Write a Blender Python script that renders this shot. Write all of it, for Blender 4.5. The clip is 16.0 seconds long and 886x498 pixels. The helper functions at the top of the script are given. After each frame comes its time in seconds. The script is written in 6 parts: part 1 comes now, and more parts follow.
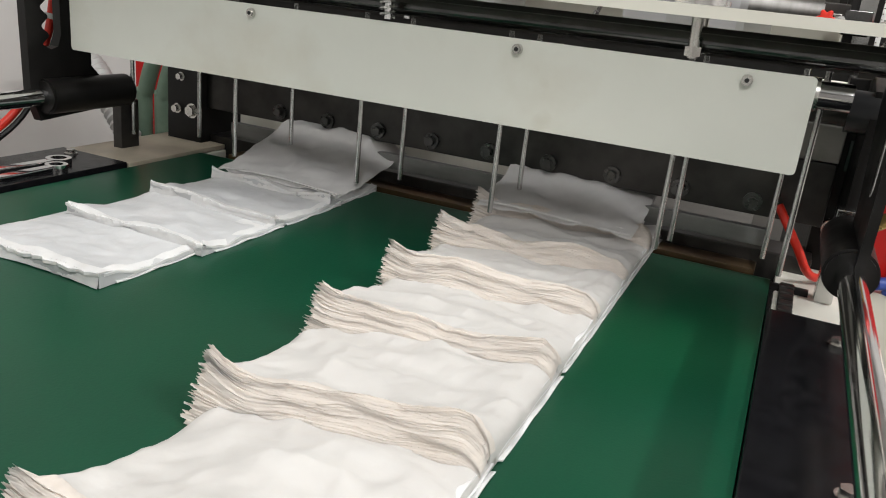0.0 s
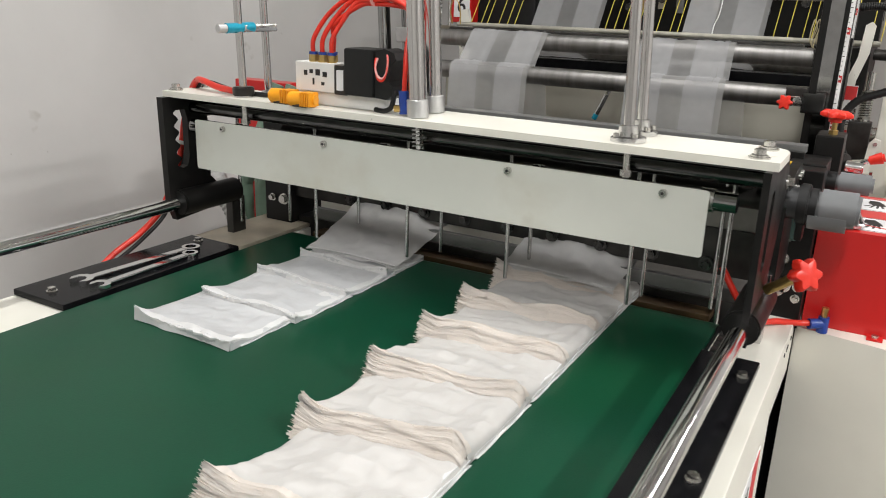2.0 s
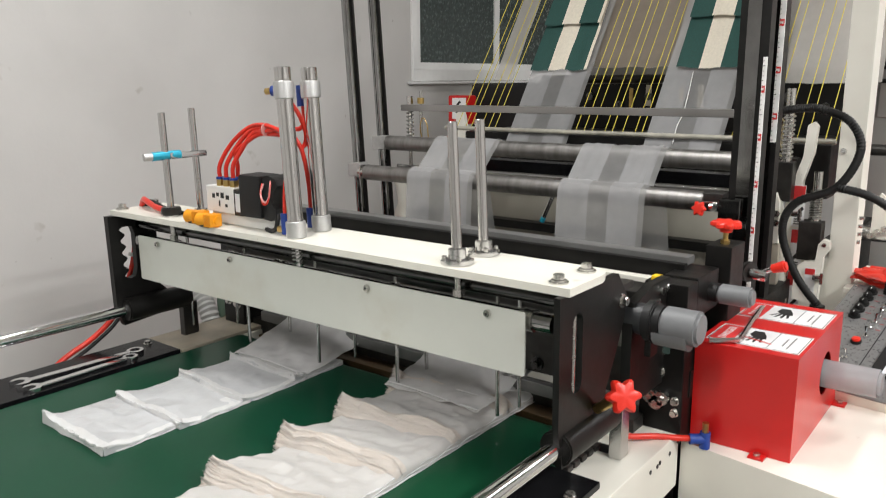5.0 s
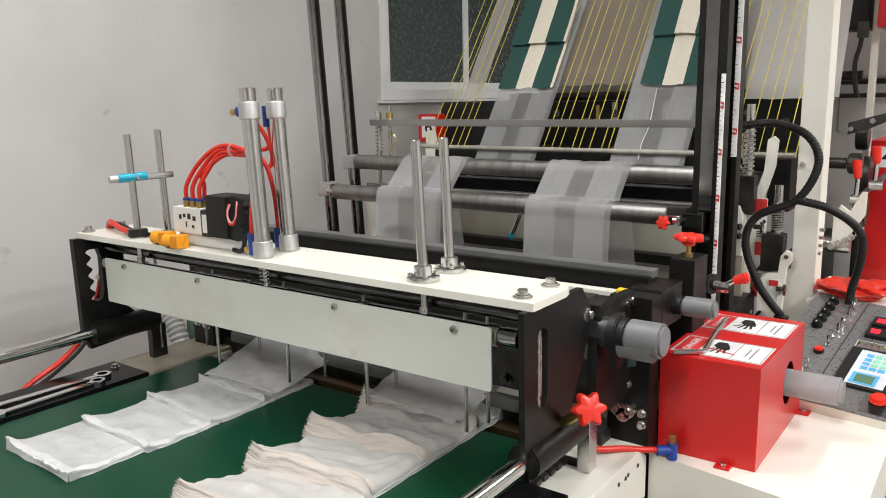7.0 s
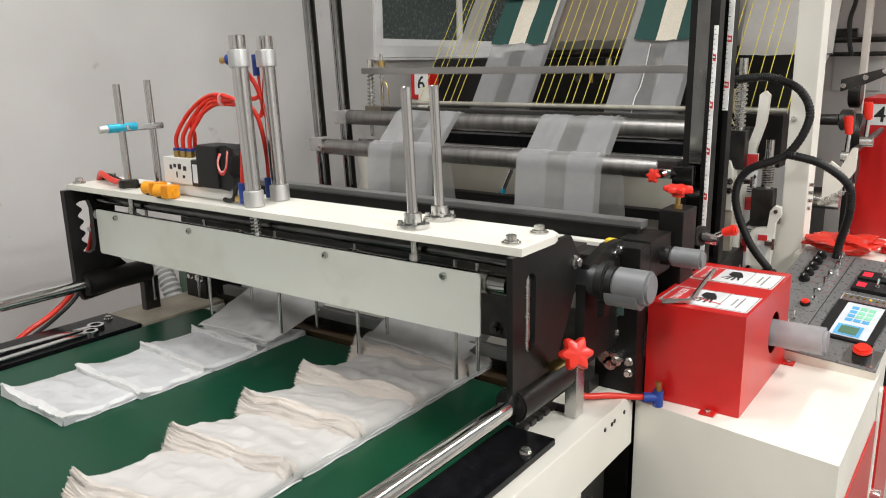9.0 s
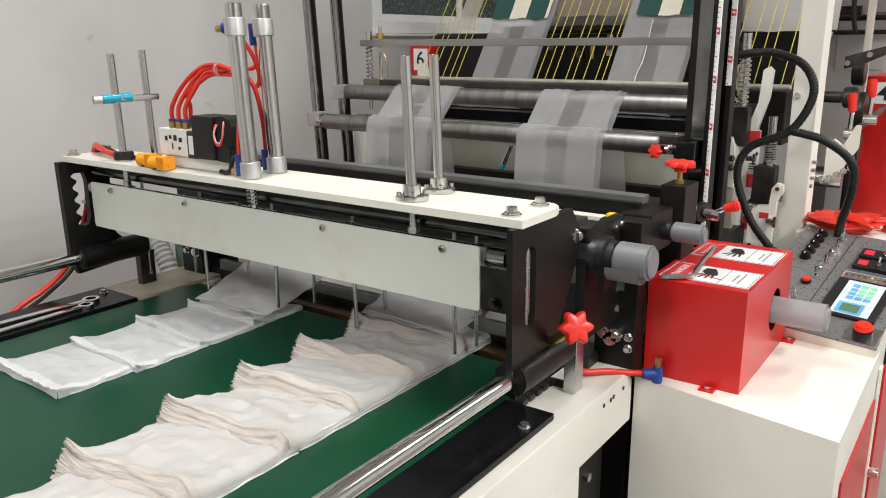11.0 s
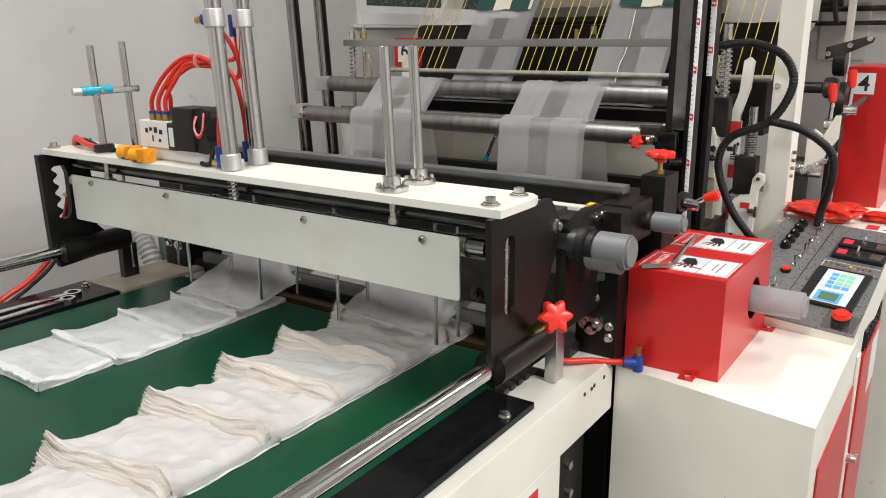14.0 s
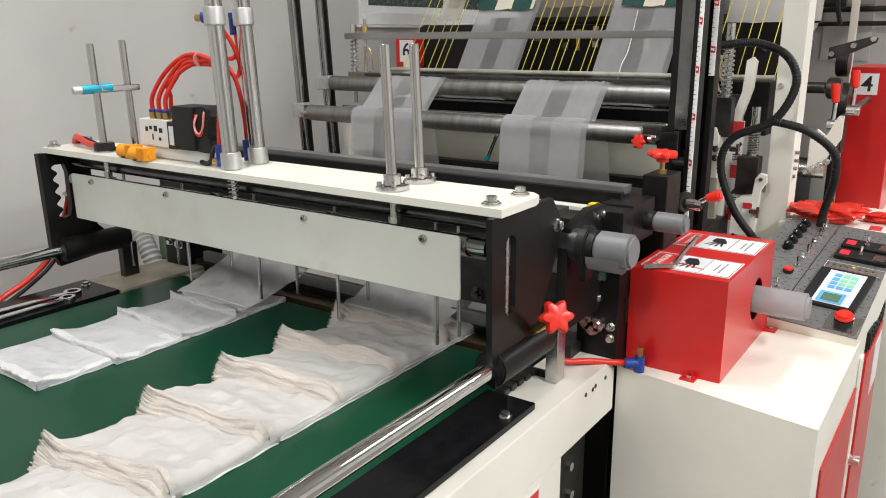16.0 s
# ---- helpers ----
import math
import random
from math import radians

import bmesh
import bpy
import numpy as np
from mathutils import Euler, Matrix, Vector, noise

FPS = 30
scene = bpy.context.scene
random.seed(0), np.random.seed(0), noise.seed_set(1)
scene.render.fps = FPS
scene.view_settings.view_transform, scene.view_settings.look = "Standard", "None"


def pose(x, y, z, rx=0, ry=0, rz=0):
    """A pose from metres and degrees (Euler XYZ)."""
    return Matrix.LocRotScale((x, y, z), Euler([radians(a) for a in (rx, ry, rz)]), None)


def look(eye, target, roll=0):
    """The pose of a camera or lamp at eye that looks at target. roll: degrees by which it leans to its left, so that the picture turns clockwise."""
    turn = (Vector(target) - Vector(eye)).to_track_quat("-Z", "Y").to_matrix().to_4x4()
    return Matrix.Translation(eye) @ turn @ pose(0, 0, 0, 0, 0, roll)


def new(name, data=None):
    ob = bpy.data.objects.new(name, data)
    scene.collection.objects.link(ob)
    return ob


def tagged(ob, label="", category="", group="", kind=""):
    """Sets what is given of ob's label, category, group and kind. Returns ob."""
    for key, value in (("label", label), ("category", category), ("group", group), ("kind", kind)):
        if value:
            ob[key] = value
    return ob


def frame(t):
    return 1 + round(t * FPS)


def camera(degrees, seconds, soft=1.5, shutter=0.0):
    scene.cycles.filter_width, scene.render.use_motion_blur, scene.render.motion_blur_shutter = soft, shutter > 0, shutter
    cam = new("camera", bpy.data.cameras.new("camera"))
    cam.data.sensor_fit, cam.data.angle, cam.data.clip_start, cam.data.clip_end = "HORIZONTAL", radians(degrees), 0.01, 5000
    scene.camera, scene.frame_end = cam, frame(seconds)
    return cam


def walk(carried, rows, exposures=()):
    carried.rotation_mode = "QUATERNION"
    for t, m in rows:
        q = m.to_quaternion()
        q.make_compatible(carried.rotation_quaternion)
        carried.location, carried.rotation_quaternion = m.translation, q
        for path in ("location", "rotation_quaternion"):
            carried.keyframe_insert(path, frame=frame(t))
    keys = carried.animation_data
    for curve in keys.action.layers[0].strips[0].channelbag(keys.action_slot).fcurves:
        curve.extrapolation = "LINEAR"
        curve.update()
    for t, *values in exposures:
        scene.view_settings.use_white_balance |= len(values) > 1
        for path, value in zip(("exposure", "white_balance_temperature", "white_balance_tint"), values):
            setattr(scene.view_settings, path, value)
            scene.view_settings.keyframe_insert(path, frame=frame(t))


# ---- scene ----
cam = camera(59.0, 16.0, soft=1.0, shutter=0.5)
PATH = [
    (0, (-0.039, 0.176, 1.271), (-0.772, 1.926, 0.638), 6.2),
    (0.5, (-0.027, 0.172, 1.282), (-0.763, 1.92, 0.647), 6.2),
    (1, (-0.009, 0.149, 1.323), (-0.827, 1.842, 0.643), 4.9),
    (1.5, (0.08, 0.039, 1.425), (-0.798, 1.73, 0.816), 3.5),
    (2, (0.186, -0.083, 1.472), (-0.752, 1.576, 0.867), 1.9),
    (2.5, (0.275, -0.078, 1.497), (-0.761, 1.508, 0.856), 1.0),
    (3, (0.375, -0.037, 1.513), (-0.801, 1.457, 0.894), 0.8),
    (3.5, (0.415, -0.004, 1.513), (-0.82, 1.443, 0.897), 0.4),
    (4, (0.474, 0.03, 1.529), (-0.741, 1.516, 0.968), -0.8),
    (4.5, (0.538, 0.083, 1.55), (-0.655, 1.615, 1.071), -0.4),
    (5, (0.565, 0.108, 1.56), (-0.637, 1.651, 1.14), -0.5),
    (5.2, (0.567, 0.107, 1.563), (-0.626, 1.662, 1.164), -0.4),
    (7.5, (0.591, 0.11, 1.559), (-0.565, 1.698, 1.183), -1.1),
    (8, (0.597, 0.105, 1.556), (-0.561, 1.692, 1.178), -1.2),
    (8.5, (0.598, 0.103, 1.547), (-0.555, 1.689, 1.153), -1.2),
    (9, (0.597, 0.103, 1.535), (-0.539, 1.683, 1.071), -0.8),
    (11.5, (0.587, 0.119, 1.517), (-0.533, 1.694, 1.001), -0.3),
    (12, (0.589, 0.126, 1.515), (-0.519, 1.707, 0.992), -0.3),
    (12.5, (0.59, 0.127, 1.514), (-0.511, 1.711, 0.987), -0.4),
    (13, (0.592, 0.12, 1.512), (-0.509, 1.705, 0.985), -0.4),
    (13.5, (0.595, 0.118, 1.512), (-0.505, 1.702, 0.982), -0.3),
    (14, (0.602, 0.116, 1.516), (-0.497, 1.701, 0.987), -0.5),
    (14.5, (0.604, 0.115, 1.515), (-0.493, 1.703, 0.989), -0.6),
    (15, (0.599, 0.11, 1.514), (-0.5, 1.697, 0.99), -0.5),
    (15.5, (0.597, 0.111, 1.513), (-0.505, 1.695, 0.987), -0.3),
    (16, (0.6, 0.122, 1.512), (-0.503, 1.705, 0.985), -0.4),
]
walk(cam, [(t, look(eye, target, roll)) for t, eye, target, roll in PATH])

# ---------- world and light ----------
world = bpy.data.worlds.new("world")
scene.world = world
world.use_nodes = True
world.node_tree.nodes["Background"].inputs[0].default_value = (0.75, 0.8, 0.85, 1)
world.node_tree.nodes["Background"].inputs[1].default_value = 0.25


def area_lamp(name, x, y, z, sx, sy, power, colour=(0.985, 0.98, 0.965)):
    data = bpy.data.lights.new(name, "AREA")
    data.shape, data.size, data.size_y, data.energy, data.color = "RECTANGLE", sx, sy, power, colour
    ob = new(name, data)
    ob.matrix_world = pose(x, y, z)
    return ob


# Overhead light is inferred; these unseen lamps, their spots and powers are assumed.
ASSUMED_LAMPS = [(0.4, -1.3, 52), (2.4, 0.8, 104), (-0.6, 1.0, 26), (1.6, 3.4, 46), (2.2, 5.2, 50)]
for lx, ly, watts in ASSUMED_LAMPS:
    area_lamp("assumed_tube_light", lx, ly, 3.02, 0.14, 1.2, watts)

# ---------- materials ----------


def mat(name, colour, rough=0.5, metal=0.0, vary=0.12, scale=30.0, bump=0.0, bump_scale=200.0, stain=0.0, stain_colour=(0.2, 0.17, 0.13),
        stretch=(1, 1, 1), coat=0.0, emit=0.0, stain_scale=2.5, rough_vary=0.12, spec=0.5, sss=0.0):
    m = bpy.data.materials.new(name)
    m.use_nodes = True
    nt = m.node_tree
    b = nt.nodes["Principled BSDF"]
    b.inputs["Roughness"].default_value, b.inputs["Metallic"].default_value = rough, metal
    b.inputs["Coat Weight"].default_value = coat
    b.inputs["Specular IOR Level"].default_value = spec
    b.inputs["Coat Roughness"].default_value = 0.08
    if sss:
        b.inputs["Subsurface Weight"].default_value, b.inputs["Subsurface Scale"].default_value = sss, 0.006
        b.inputs["Subsurface Radius"].default_value = (1.0, 0.95, 0.9)
    tc = nt.nodes.new("ShaderNodeTexCoord")
    mp = nt.nodes.new("ShaderNodeMapping")
    mp.inputs["Scale"].default_value = stretch
    nt.links.new(tc.outputs["Object"], mp.inputs["Vector"])
    n1 = nt.nodes.new("ShaderNodeTexNoise")
    n1.inputs["Scale"].default_value, n1.inputs["Detail"].default_value = scale, 6
    nt.links.new(mp.outputs[0], n1.inputs["Vector"])
    n2 = nt.nodes.new("ShaderNodeTexNoise")
    n2.inputs["Scale"].default_value, n2.inputs["Detail"].default_value = stain_scale, 5
    nt.links.new(tc.outputs["Object"], n2.inputs["Vector"])
    ramp = nt.nodes.new("ShaderNodeValToRGB")
    ramp.color_ramp.elements[0].color = (*[c * (1 - vary) for c in colour], 1)
    ramp.color_ramp.elements[1].color = (*[min(1, c * (1 + vary)) for c in colour], 1)
    ramp.color_ramp.elements[0].position, ramp.color_ramp.elements[1].position = 0.3, 0.7
    nt.links.new(n1.outputs[0], ramp.inputs[0])
    mix = nt.nodes.new("ShaderNodeMix")
    mix.data_type = "RGBA"
    sr = nt.nodes.new("ShaderNodeMapRange")
    sr.inputs[1].default_value, sr.inputs[2].default_value = 0.52, 0.75
    sr.inputs[3].default_value, sr.inputs[4].default_value = 0.0, stain
    nt.links.new(n2.outputs[0], sr.inputs[0])
    nt.links.new(sr.outputs[0], mix.inputs[0])
    nt.links.new(ramp.outputs[0], mix.inputs[6])
    mix.inputs[7].default_value = (*stain_colour, 1)
    nt.links.new(mix.outputs[2], b.inputs["Base Color"])
    rr = nt.nodes.new("ShaderNodeMapRange")
    rr.inputs[3].default_value, rr.inputs[4].default_value = max(0.02, rough - rough_vary), min(1, rough + rough_vary)
    nt.links.new(n1.outputs[0], rr.inputs[0])
    nt.links.new(rr.outputs[0], b.inputs["Roughness"])
    if bump:
        n3 = nt.nodes.new("ShaderNodeTexNoise")
        n3.inputs["Scale"].default_value, n3.inputs["Detail"].default_value = bump_scale, 4
        nt.links.new(mp.outputs[0], n3.inputs["Vector"])
        bp = nt.nodes.new("ShaderNodeBump")
        bp.inputs["Strength"].default_value, bp.inputs["Distance"].default_value = bump, 0.002
        nt.links.new(n3.outputs[0], bp.inputs["Height"])
        nt.links.new(bp.outputs[0], b.inputs["Normal"])
    if emit:
        b.inputs["Emission Color"].default_value = (*colour, 1)
        b.inputs["Emission Strength"].default_value = emit
    return m


def film_mat(name, colour, clear, rough=0.35, streak=40.0):
    """Thin milky plastic film: part of the light goes straight through, the rest is scattered on both sides."""
    m = mat(name, colour, rough, 0, 0.06, streak, 0.25, 60.0)
    nt = m.node_tree
    out = nt.nodes["Material Output"]
    b = nt.nodes["Principled BSDF"]
    tr = nt.nodes.new("ShaderNodeBsdfTransparent")
    tl = nt.nodes.new("ShaderNodeBsdfTranslucent")
    tl.inputs[0].default_value = (*colour, 1)
    m1, m2 = nt.nodes.new("ShaderNodeMixShader"), nt.nodes.new("ShaderNodeMixShader")
    m1.inputs[0].default_value, m2.inputs[0].default_value = 0.35, clear
    nt.links.new(b.outputs[0], m1.inputs[1])
    nt.links.new(tl.outputs[0], m1.inputs[2])
    nt.links.new(m1.outputs[0], m2.inputs[1])
    nt.links.new(tr.outputs[0], m2.inputs[2])
    nt.links.new(m2.outputs[0], out.inputs[0])
    return m


BELT = mat("green_belt", (0.0035, 0.052, 0.0255), 0.31, 0, 0.10, 6, 0.06, 350, stain=0.35, stain_colour=(0.010, 0.066, 0.014), stain_scale=1.6, rough_vary=0.06, spec=0.22)
CREAM = mat("cream_paint", (0.80, 0.78, 0.70), 0.38, 0, 0.03, 8, 0.05, 120, stain=0.10, stain_colour=(0.45, 0.38, 0.28), stain_scale=5)
PANEL = mat("grey_white_paint", (0.71, 0.72, 0.66), 0.42, 0, 0.03, 9, 0.04, 150, stain=0.4, stain_colour=(0.48, 0.42, 0.30), stain_scale=6)
BLACK = mat("black_paint", (0.007, 0.0065, 0.006), 0.42, 0, 0.3, 40, 0.06, 200, stain=0.2, stain_colour=(0.025, 0.022, 0.02), stain_scale=9, spec=0.28)
GLOSS = mat("gloss_black_plate", (0.006, 0.006, 0.007), 0.22, 0, 0.3, 60, 0.02, 100, stain=0.2, stain_colour=(0.015, 0.015, 0.015), stain_scale=20, spec=0.1)
RUBBER = mat("black_rubber", (0.010, 0.010, 0.010), 0.5, 0, 0.2, 80, 0.1, 300, spec=0.35)
CHROME = mat("chrome", (0.78, 0.78, 0.78), 0.09, 1, 0.05, 30, 0, rough_vary=0.03)
STEEL = mat("brushed_steel", (0.60, 0.595, 0.585), 0.24, 1, 0.05, 60, 0, rough_vary=0.03)
BRUSHED = mat("fine_brushed_steel", (0.58, 0.57, 0.555), 0.17, 1, 0.16, 90, 0.02, 260, stretch=(1, 1, 0.02), rough_vary=0.05)
PINKWIRE = mat("pink_wire", (0.75, 0.35, 0.33), 0.4, 0, 0.05, 60)
ROLL = mat("worn_roller_steel", (0.29, 0.28, 0.27), 0.46, 1, 0.2, 22, 0.03, 150, stretch=(3, 0.3, 0.3), stain=0.5, stain_colour=(0.12, 0.11, 0.10), stain_scale=6)
ALU = mat("satin_aluminium", (0.60, 0.60, 0.595), 0.52, 1, 0.03, 120, 0, rough_vary=0.02)
ZINC = mat("zinc_bolt", (0.58, 0.57, 0.54), 0.26, 1, 0.1, 90, rough_vary=0.05)
BOLT = mat("oiled_bolt", (0.10, 0.098, 0.095), 0.28, 1, 0.2, 90, rough_vary=0.05)
DARKSTEEL = mat("oily_dark_steel", (0.055, 0.052, 0.049), 0.38, 0.7, 0.35, 25, 0.15, 90, stain=0.5, stain_colour=(0.02, 0.018, 0.015), stain_scale=6)
RED = mat("red_paint", (0.54, 0.012, 0.011), 0.3, 0, 0.06, 12, 0.05, 180, coat=0.12, rough_vary=0.05, spec=0.4)
REDTUBE = mat("red_hose", (0.68, 0.03, 0.015), 0.32, 0, 0.08, 40)
REDKNOB = mat("red_plastic", (0.75, 0.03, 0.015), 0.35, 0, 0.06, 60)
ORANGE = mat("orange_plastic", (0.9, 0.36, 0.01), 0.42, 0, 0.06, 50, 0.1, 400)
BLUE = mat("blue_plastic", (0.015, 0.05, 0.27), 0.4, 0, 0.1, 60)
CYAN = mat("blue_anodised", (0.02, 0.35, 0.5), 0.3, 0.3, 0.1, 60)
BRASS = mat("brass", (0.55, 0.38, 0.14), 0.32, 1, 0.12, 80)
GREY = mat("grey_plastic_cap", (0.17, 0.175, 0.18), 0.45, 0, 0.06, 40, 0.05, 300)
CLEAR = film_mat("cloudy_plastic", (0.50, 0.50, 0.515), 0.28, 0.2)
DARKCAP = mat("dark_grey_cap", (0.028, 0.029, 0.031), 0.4, 0, 0.08, 40, 0.05, 300)
DULLRAIL = mat("dull_rail_steel", (0.26, 0.26, 0.255), 0.42, 0.6, 0.2, 40, 0.05, 120, stretch=(0.2, 1, 1), stain=0.4, stain_colour=(0.1, 0.095, 0.09), stain_scale=7)
GLOSSTUBE = mat("black_chromed_tube", (0.10, 0.10, 0.10), 0.16, 1, 0.2, 30, rough_vary=0.05)
WALL = mat("wall_plaster", (0.60, 0.585, 0.57), 0.85, 0, 0.03, 5, 0.15, 90, stain=0.28, stain_colour=(0.46, 0.44, 0.42), stain_scale=2.2)


def scuffs(m, colour, scale, level, amount, stretch=(1, 1, 1)):
    """Scattered small dark marks laid over the colour of a material."""
    nt = m.node_tree
    b = nt.nodes["Principled BSDF"]
    src = b.inputs["Base Color"].links[0].from_socket
    tc, mp, n, mr, mx = [nt.nodes.new(k) for k in ("ShaderNodeTexCoord", "ShaderNodeMapping", "ShaderNodeTexNoise", "ShaderNodeMapRange", "ShaderNodeMix")]
    mp.inputs["Scale"].default_value = stretch
    mx.data_type = "RGBA"
    n.inputs["Scale"].default_value, n.inputs["Detail"].default_value = scale, 3
    mr.inputs[1].default_value, mr.inputs[2].default_value = level, level + 0.05
    mr.inputs[4].default_value = amount
    nt.links.new(tc.outputs["Object"], mp.inputs["Vector"])
    nt.links.new(mp.outputs[0], n.inputs["Vector"])
    nt.links.new(n.outputs[0], mr.inputs[0])
    nt.links.new(mr.outputs[0], mx.inputs[0])
    nt.links.new(src, mx.inputs[6])
    mx.inputs[7].default_value = (*colour, 1)
    nt.links.new(mx.outputs[2], b.inputs["Base Color"])


scuffs(WALL, (0.36, 0.33, 0.29), 9.0, 0.70, 0.5)
scuffs(WALL, (0.25, 0.21, 0.18), 26.0, 0.76, 0.7)
scuffs(CREAM, (0.42, 0.36, 0.28), 16.0, 0.72, 0.35)
scuffs(CREAM, (0.12, 0.10, 0.08), 60.0, 0.77, 0.6)
scuffs(PANEL, (0.44, 0.39, 0.28), 9.0, 0.70, 0.28)
FLOOR = mat("concrete_floor", (0.16, 0.15, 0.14), 0.6, 0, 0.15, 12, 0.2, 60, stain=0.4, stain_colour=(0.08, 0.075, 0.07))
CEIL = mat("ceiling_paint", (0.7, 0.7, 0.68), 0.9, 0, 0.03, 4)
# Glowing tube for the assumed, unseen ceiling fixtures.
TUBE = mat("assumed_lamp_tube", (1, 0.97, 0.92), 0.4, emit=6.0)
THIN = mat("thin_film_pack", (0.555, 0.56, 0.57), 0.36, 0, 0.12, 12, 1.0, 30, sss=0.25)
BAG = mat("white_film_pack", (0.545, 0.528, 0.51), 0.5, 0, 0.03, 30, 0.9, 26, sss=0.35, stain=0.15, stain_colour=(0.62, 0.61, 0.60), stain_scale=14)
# Stretched colour streaks stand for thin shade lines between the stacked film layers.
FRINGE = mat("cut_film_edges", (0.61, 0.555, 0.505), 0.6, 0, 0.07, 70, 0.2, 160, sss=0.7, stain=0.25, stain_colour=(0.56, 0.48, 0.41), stain_scale=22, stretch=(0.12, 1, 4))
EDGE = mat("white_film_edges", (0.72, 0.715, 0.71), 0.5, 0, 0.04, 60, 0.4, 120, sss=0.5)
LOOSE = film_mat("loose_film", (0.94, 0.93, 0.925), 0.38)
WEB = film_mat("web_film", (0.60, 0.595, 0.59), 0.60)
WEB2 = film_mat("web_gusset_film", (0.70, 0.70, 0.715), 0.62)
HAZE = film_mat("beige_film", (0.36, 0.305, 0.245), 0.22)
PALE = film_mat("pale_film", (0.70, 0.675, 0.63), 0.32)
# Ordinary chrome with the reflection of dark surroundings put into its base colour.
DARKREFLCHROME = mat("chrome_dark_reflection", (0.30, 0.30, 0.295), 0.1, 1, 0.12, 30, rough_vary=0.04)
YELLOW = mat("yellow_cord", (0.60, 0.50, 0.06), 0.6, 0, 0.1, 100)
GREENCLOTH = mat("green_cloth", (0.018, 0.068, 0.058), 0.85, 0, 0.15, 200, 0.3, 600)
CREAMCLOTH = mat("cream_cloth", (0.72, 0.66, 0.55), 0.85, 0, 0.06, 150, 0.3, 600)
GLASS = mat("frosted_window_glass", (0.045, 0.065, 0.06), 0.25, 0, 0.6, 70, 0.5, 90)
WHITEFRAME = mat("white_window_paint", (0.90, 0.90, 0.89), 0.4, 0, 0.02, 30)
WHITE = mat("white_plastic", (0.78, 0.78, 0.76), 0.45, 0, 0.03, 30)
PAPER = mat("white_label", (0.78, 0.78, 0.78), 0.4, 0, 0.02, 30)
INK = mat("black_ink", (0.012, 0.012, 0.012), 0.5, 0, 0.1, 60)
REDINK = mat("red_ink", (0.6, 0.03, 0.03), 0.5, 0, 0.08, 60)
CONSOLE = mat("grey_console_face", (0.20, 0.20, 0.20), 0.3, 0.35, 0.08, 150, 0.03, 300)
LCD = mat("green_screen", (0.10, 0.19, 0.12), 0.2, 0, 0.05, 60)
KEYG = mat("green_key", (0.25, 0.65, 0.42), 0.4)
KEYB = mat("blue_key", (0.10, 0.40, 0.70), 0.4)
REDLED = mat("red_display", (0.85, 0.02, 0.04), 0.4, emit=0.6)
VAC = mat("grey_corrugated_hose", (0.42, 0.42, 0.41), 0.4, 0, 0.08, 40)
GREENHOSE = mat("dull_green_hose", (0.16, 0.24, 0.18), 0.45, 0, 0.08, 40)
SPRING = mat("spring_wire", (0.5, 0.5, 0.48), 0.25, 1, 0.1, 60)
TAPE = mat("white_tape", (0.8, 0.8, 0.78), 0.4)
PALEPAINT = mat("beige_bracket_paint", (0.46, 0.42, 0.34), 0.5, 0, 0.1, 20)
PALECORD = mat("pale_cord", (0.55, 0.48, 0.30), 0.7, 0, 0.1, 80)
YELLOWP = mat("yellow_mark", (0.85, 0.55, 0.02), 0.5)

# ---------- mesh helpers ----------


def bx(bm, x0, x1, y0, y1, z0, z1, bevel=0.0):
    r = bmesh.ops.create_cube(bm, size=1.0, matrix=Matrix.Translation(((x0 + x1) / 2, (y0 + y1) / 2, (z0 + z1) / 2)) @ Matrix.Diagonal((abs(x1 - x0), abs(y1 - y0), abs(z1 - z0), 1)))
    if bevel:
        es = list({e for v in r["verts"] for e in v.link_edges})
        bmesh.ops.bevel(bm, geom=es, offset=bevel, segments=2, affect="EDGES", profile=0.6)
    return bm


def rod(bm, a, b, r, seg=16, r2=None, bevel=0.0):
    a, b = Vector(a), Vector(b)
    d = b - a
    m = Matrix.Translation((a + b) / 2) @ d.to_track_quat("Z", "Y").to_matrix().to_4x4()
    res = bmesh.ops.create_cone(bm, cap_ends=True, segments=seg, radius1=r, radius2=r if r2 is None else r2, depth=d.length, matrix=m)
    if bevel:
        fs = {f for v in res["verts"] for f in v.link_faces if len(f.verts) > 4}
        es = list({e for f in fs for e in f.edges})
        bmesh.ops.bevel(bm, geom=es, offset=bevel, segments=2, affect="EDGES")
    return bm


def prism(bm, pts, axis, lo, hi, bevel=0.0):
    """A plate with the outline pts (pairs), of which axis is the thin direction."""
    def at(p, v):
        return {"x": (v, p[0], p[1]), "y": (p[0], v, p[1]), "z": (p[0], p[1], v)}[axis]
    low = [bm.verts.new(at(p, lo)) for p in pts]
    high = [bm.verts.new(at(p, hi)) for p in pts]
    n = len(pts)
    bm.faces.new(low)
    bm.faces.new(high[::-1])
    for i in range(n):
        bm.faces.new((low[(i + 1) % n], low[i], high[i], high[(i + 1) % n]))
    bmesh.ops.recalc_face_normals(bm, faces=bm.faces)
    return bm


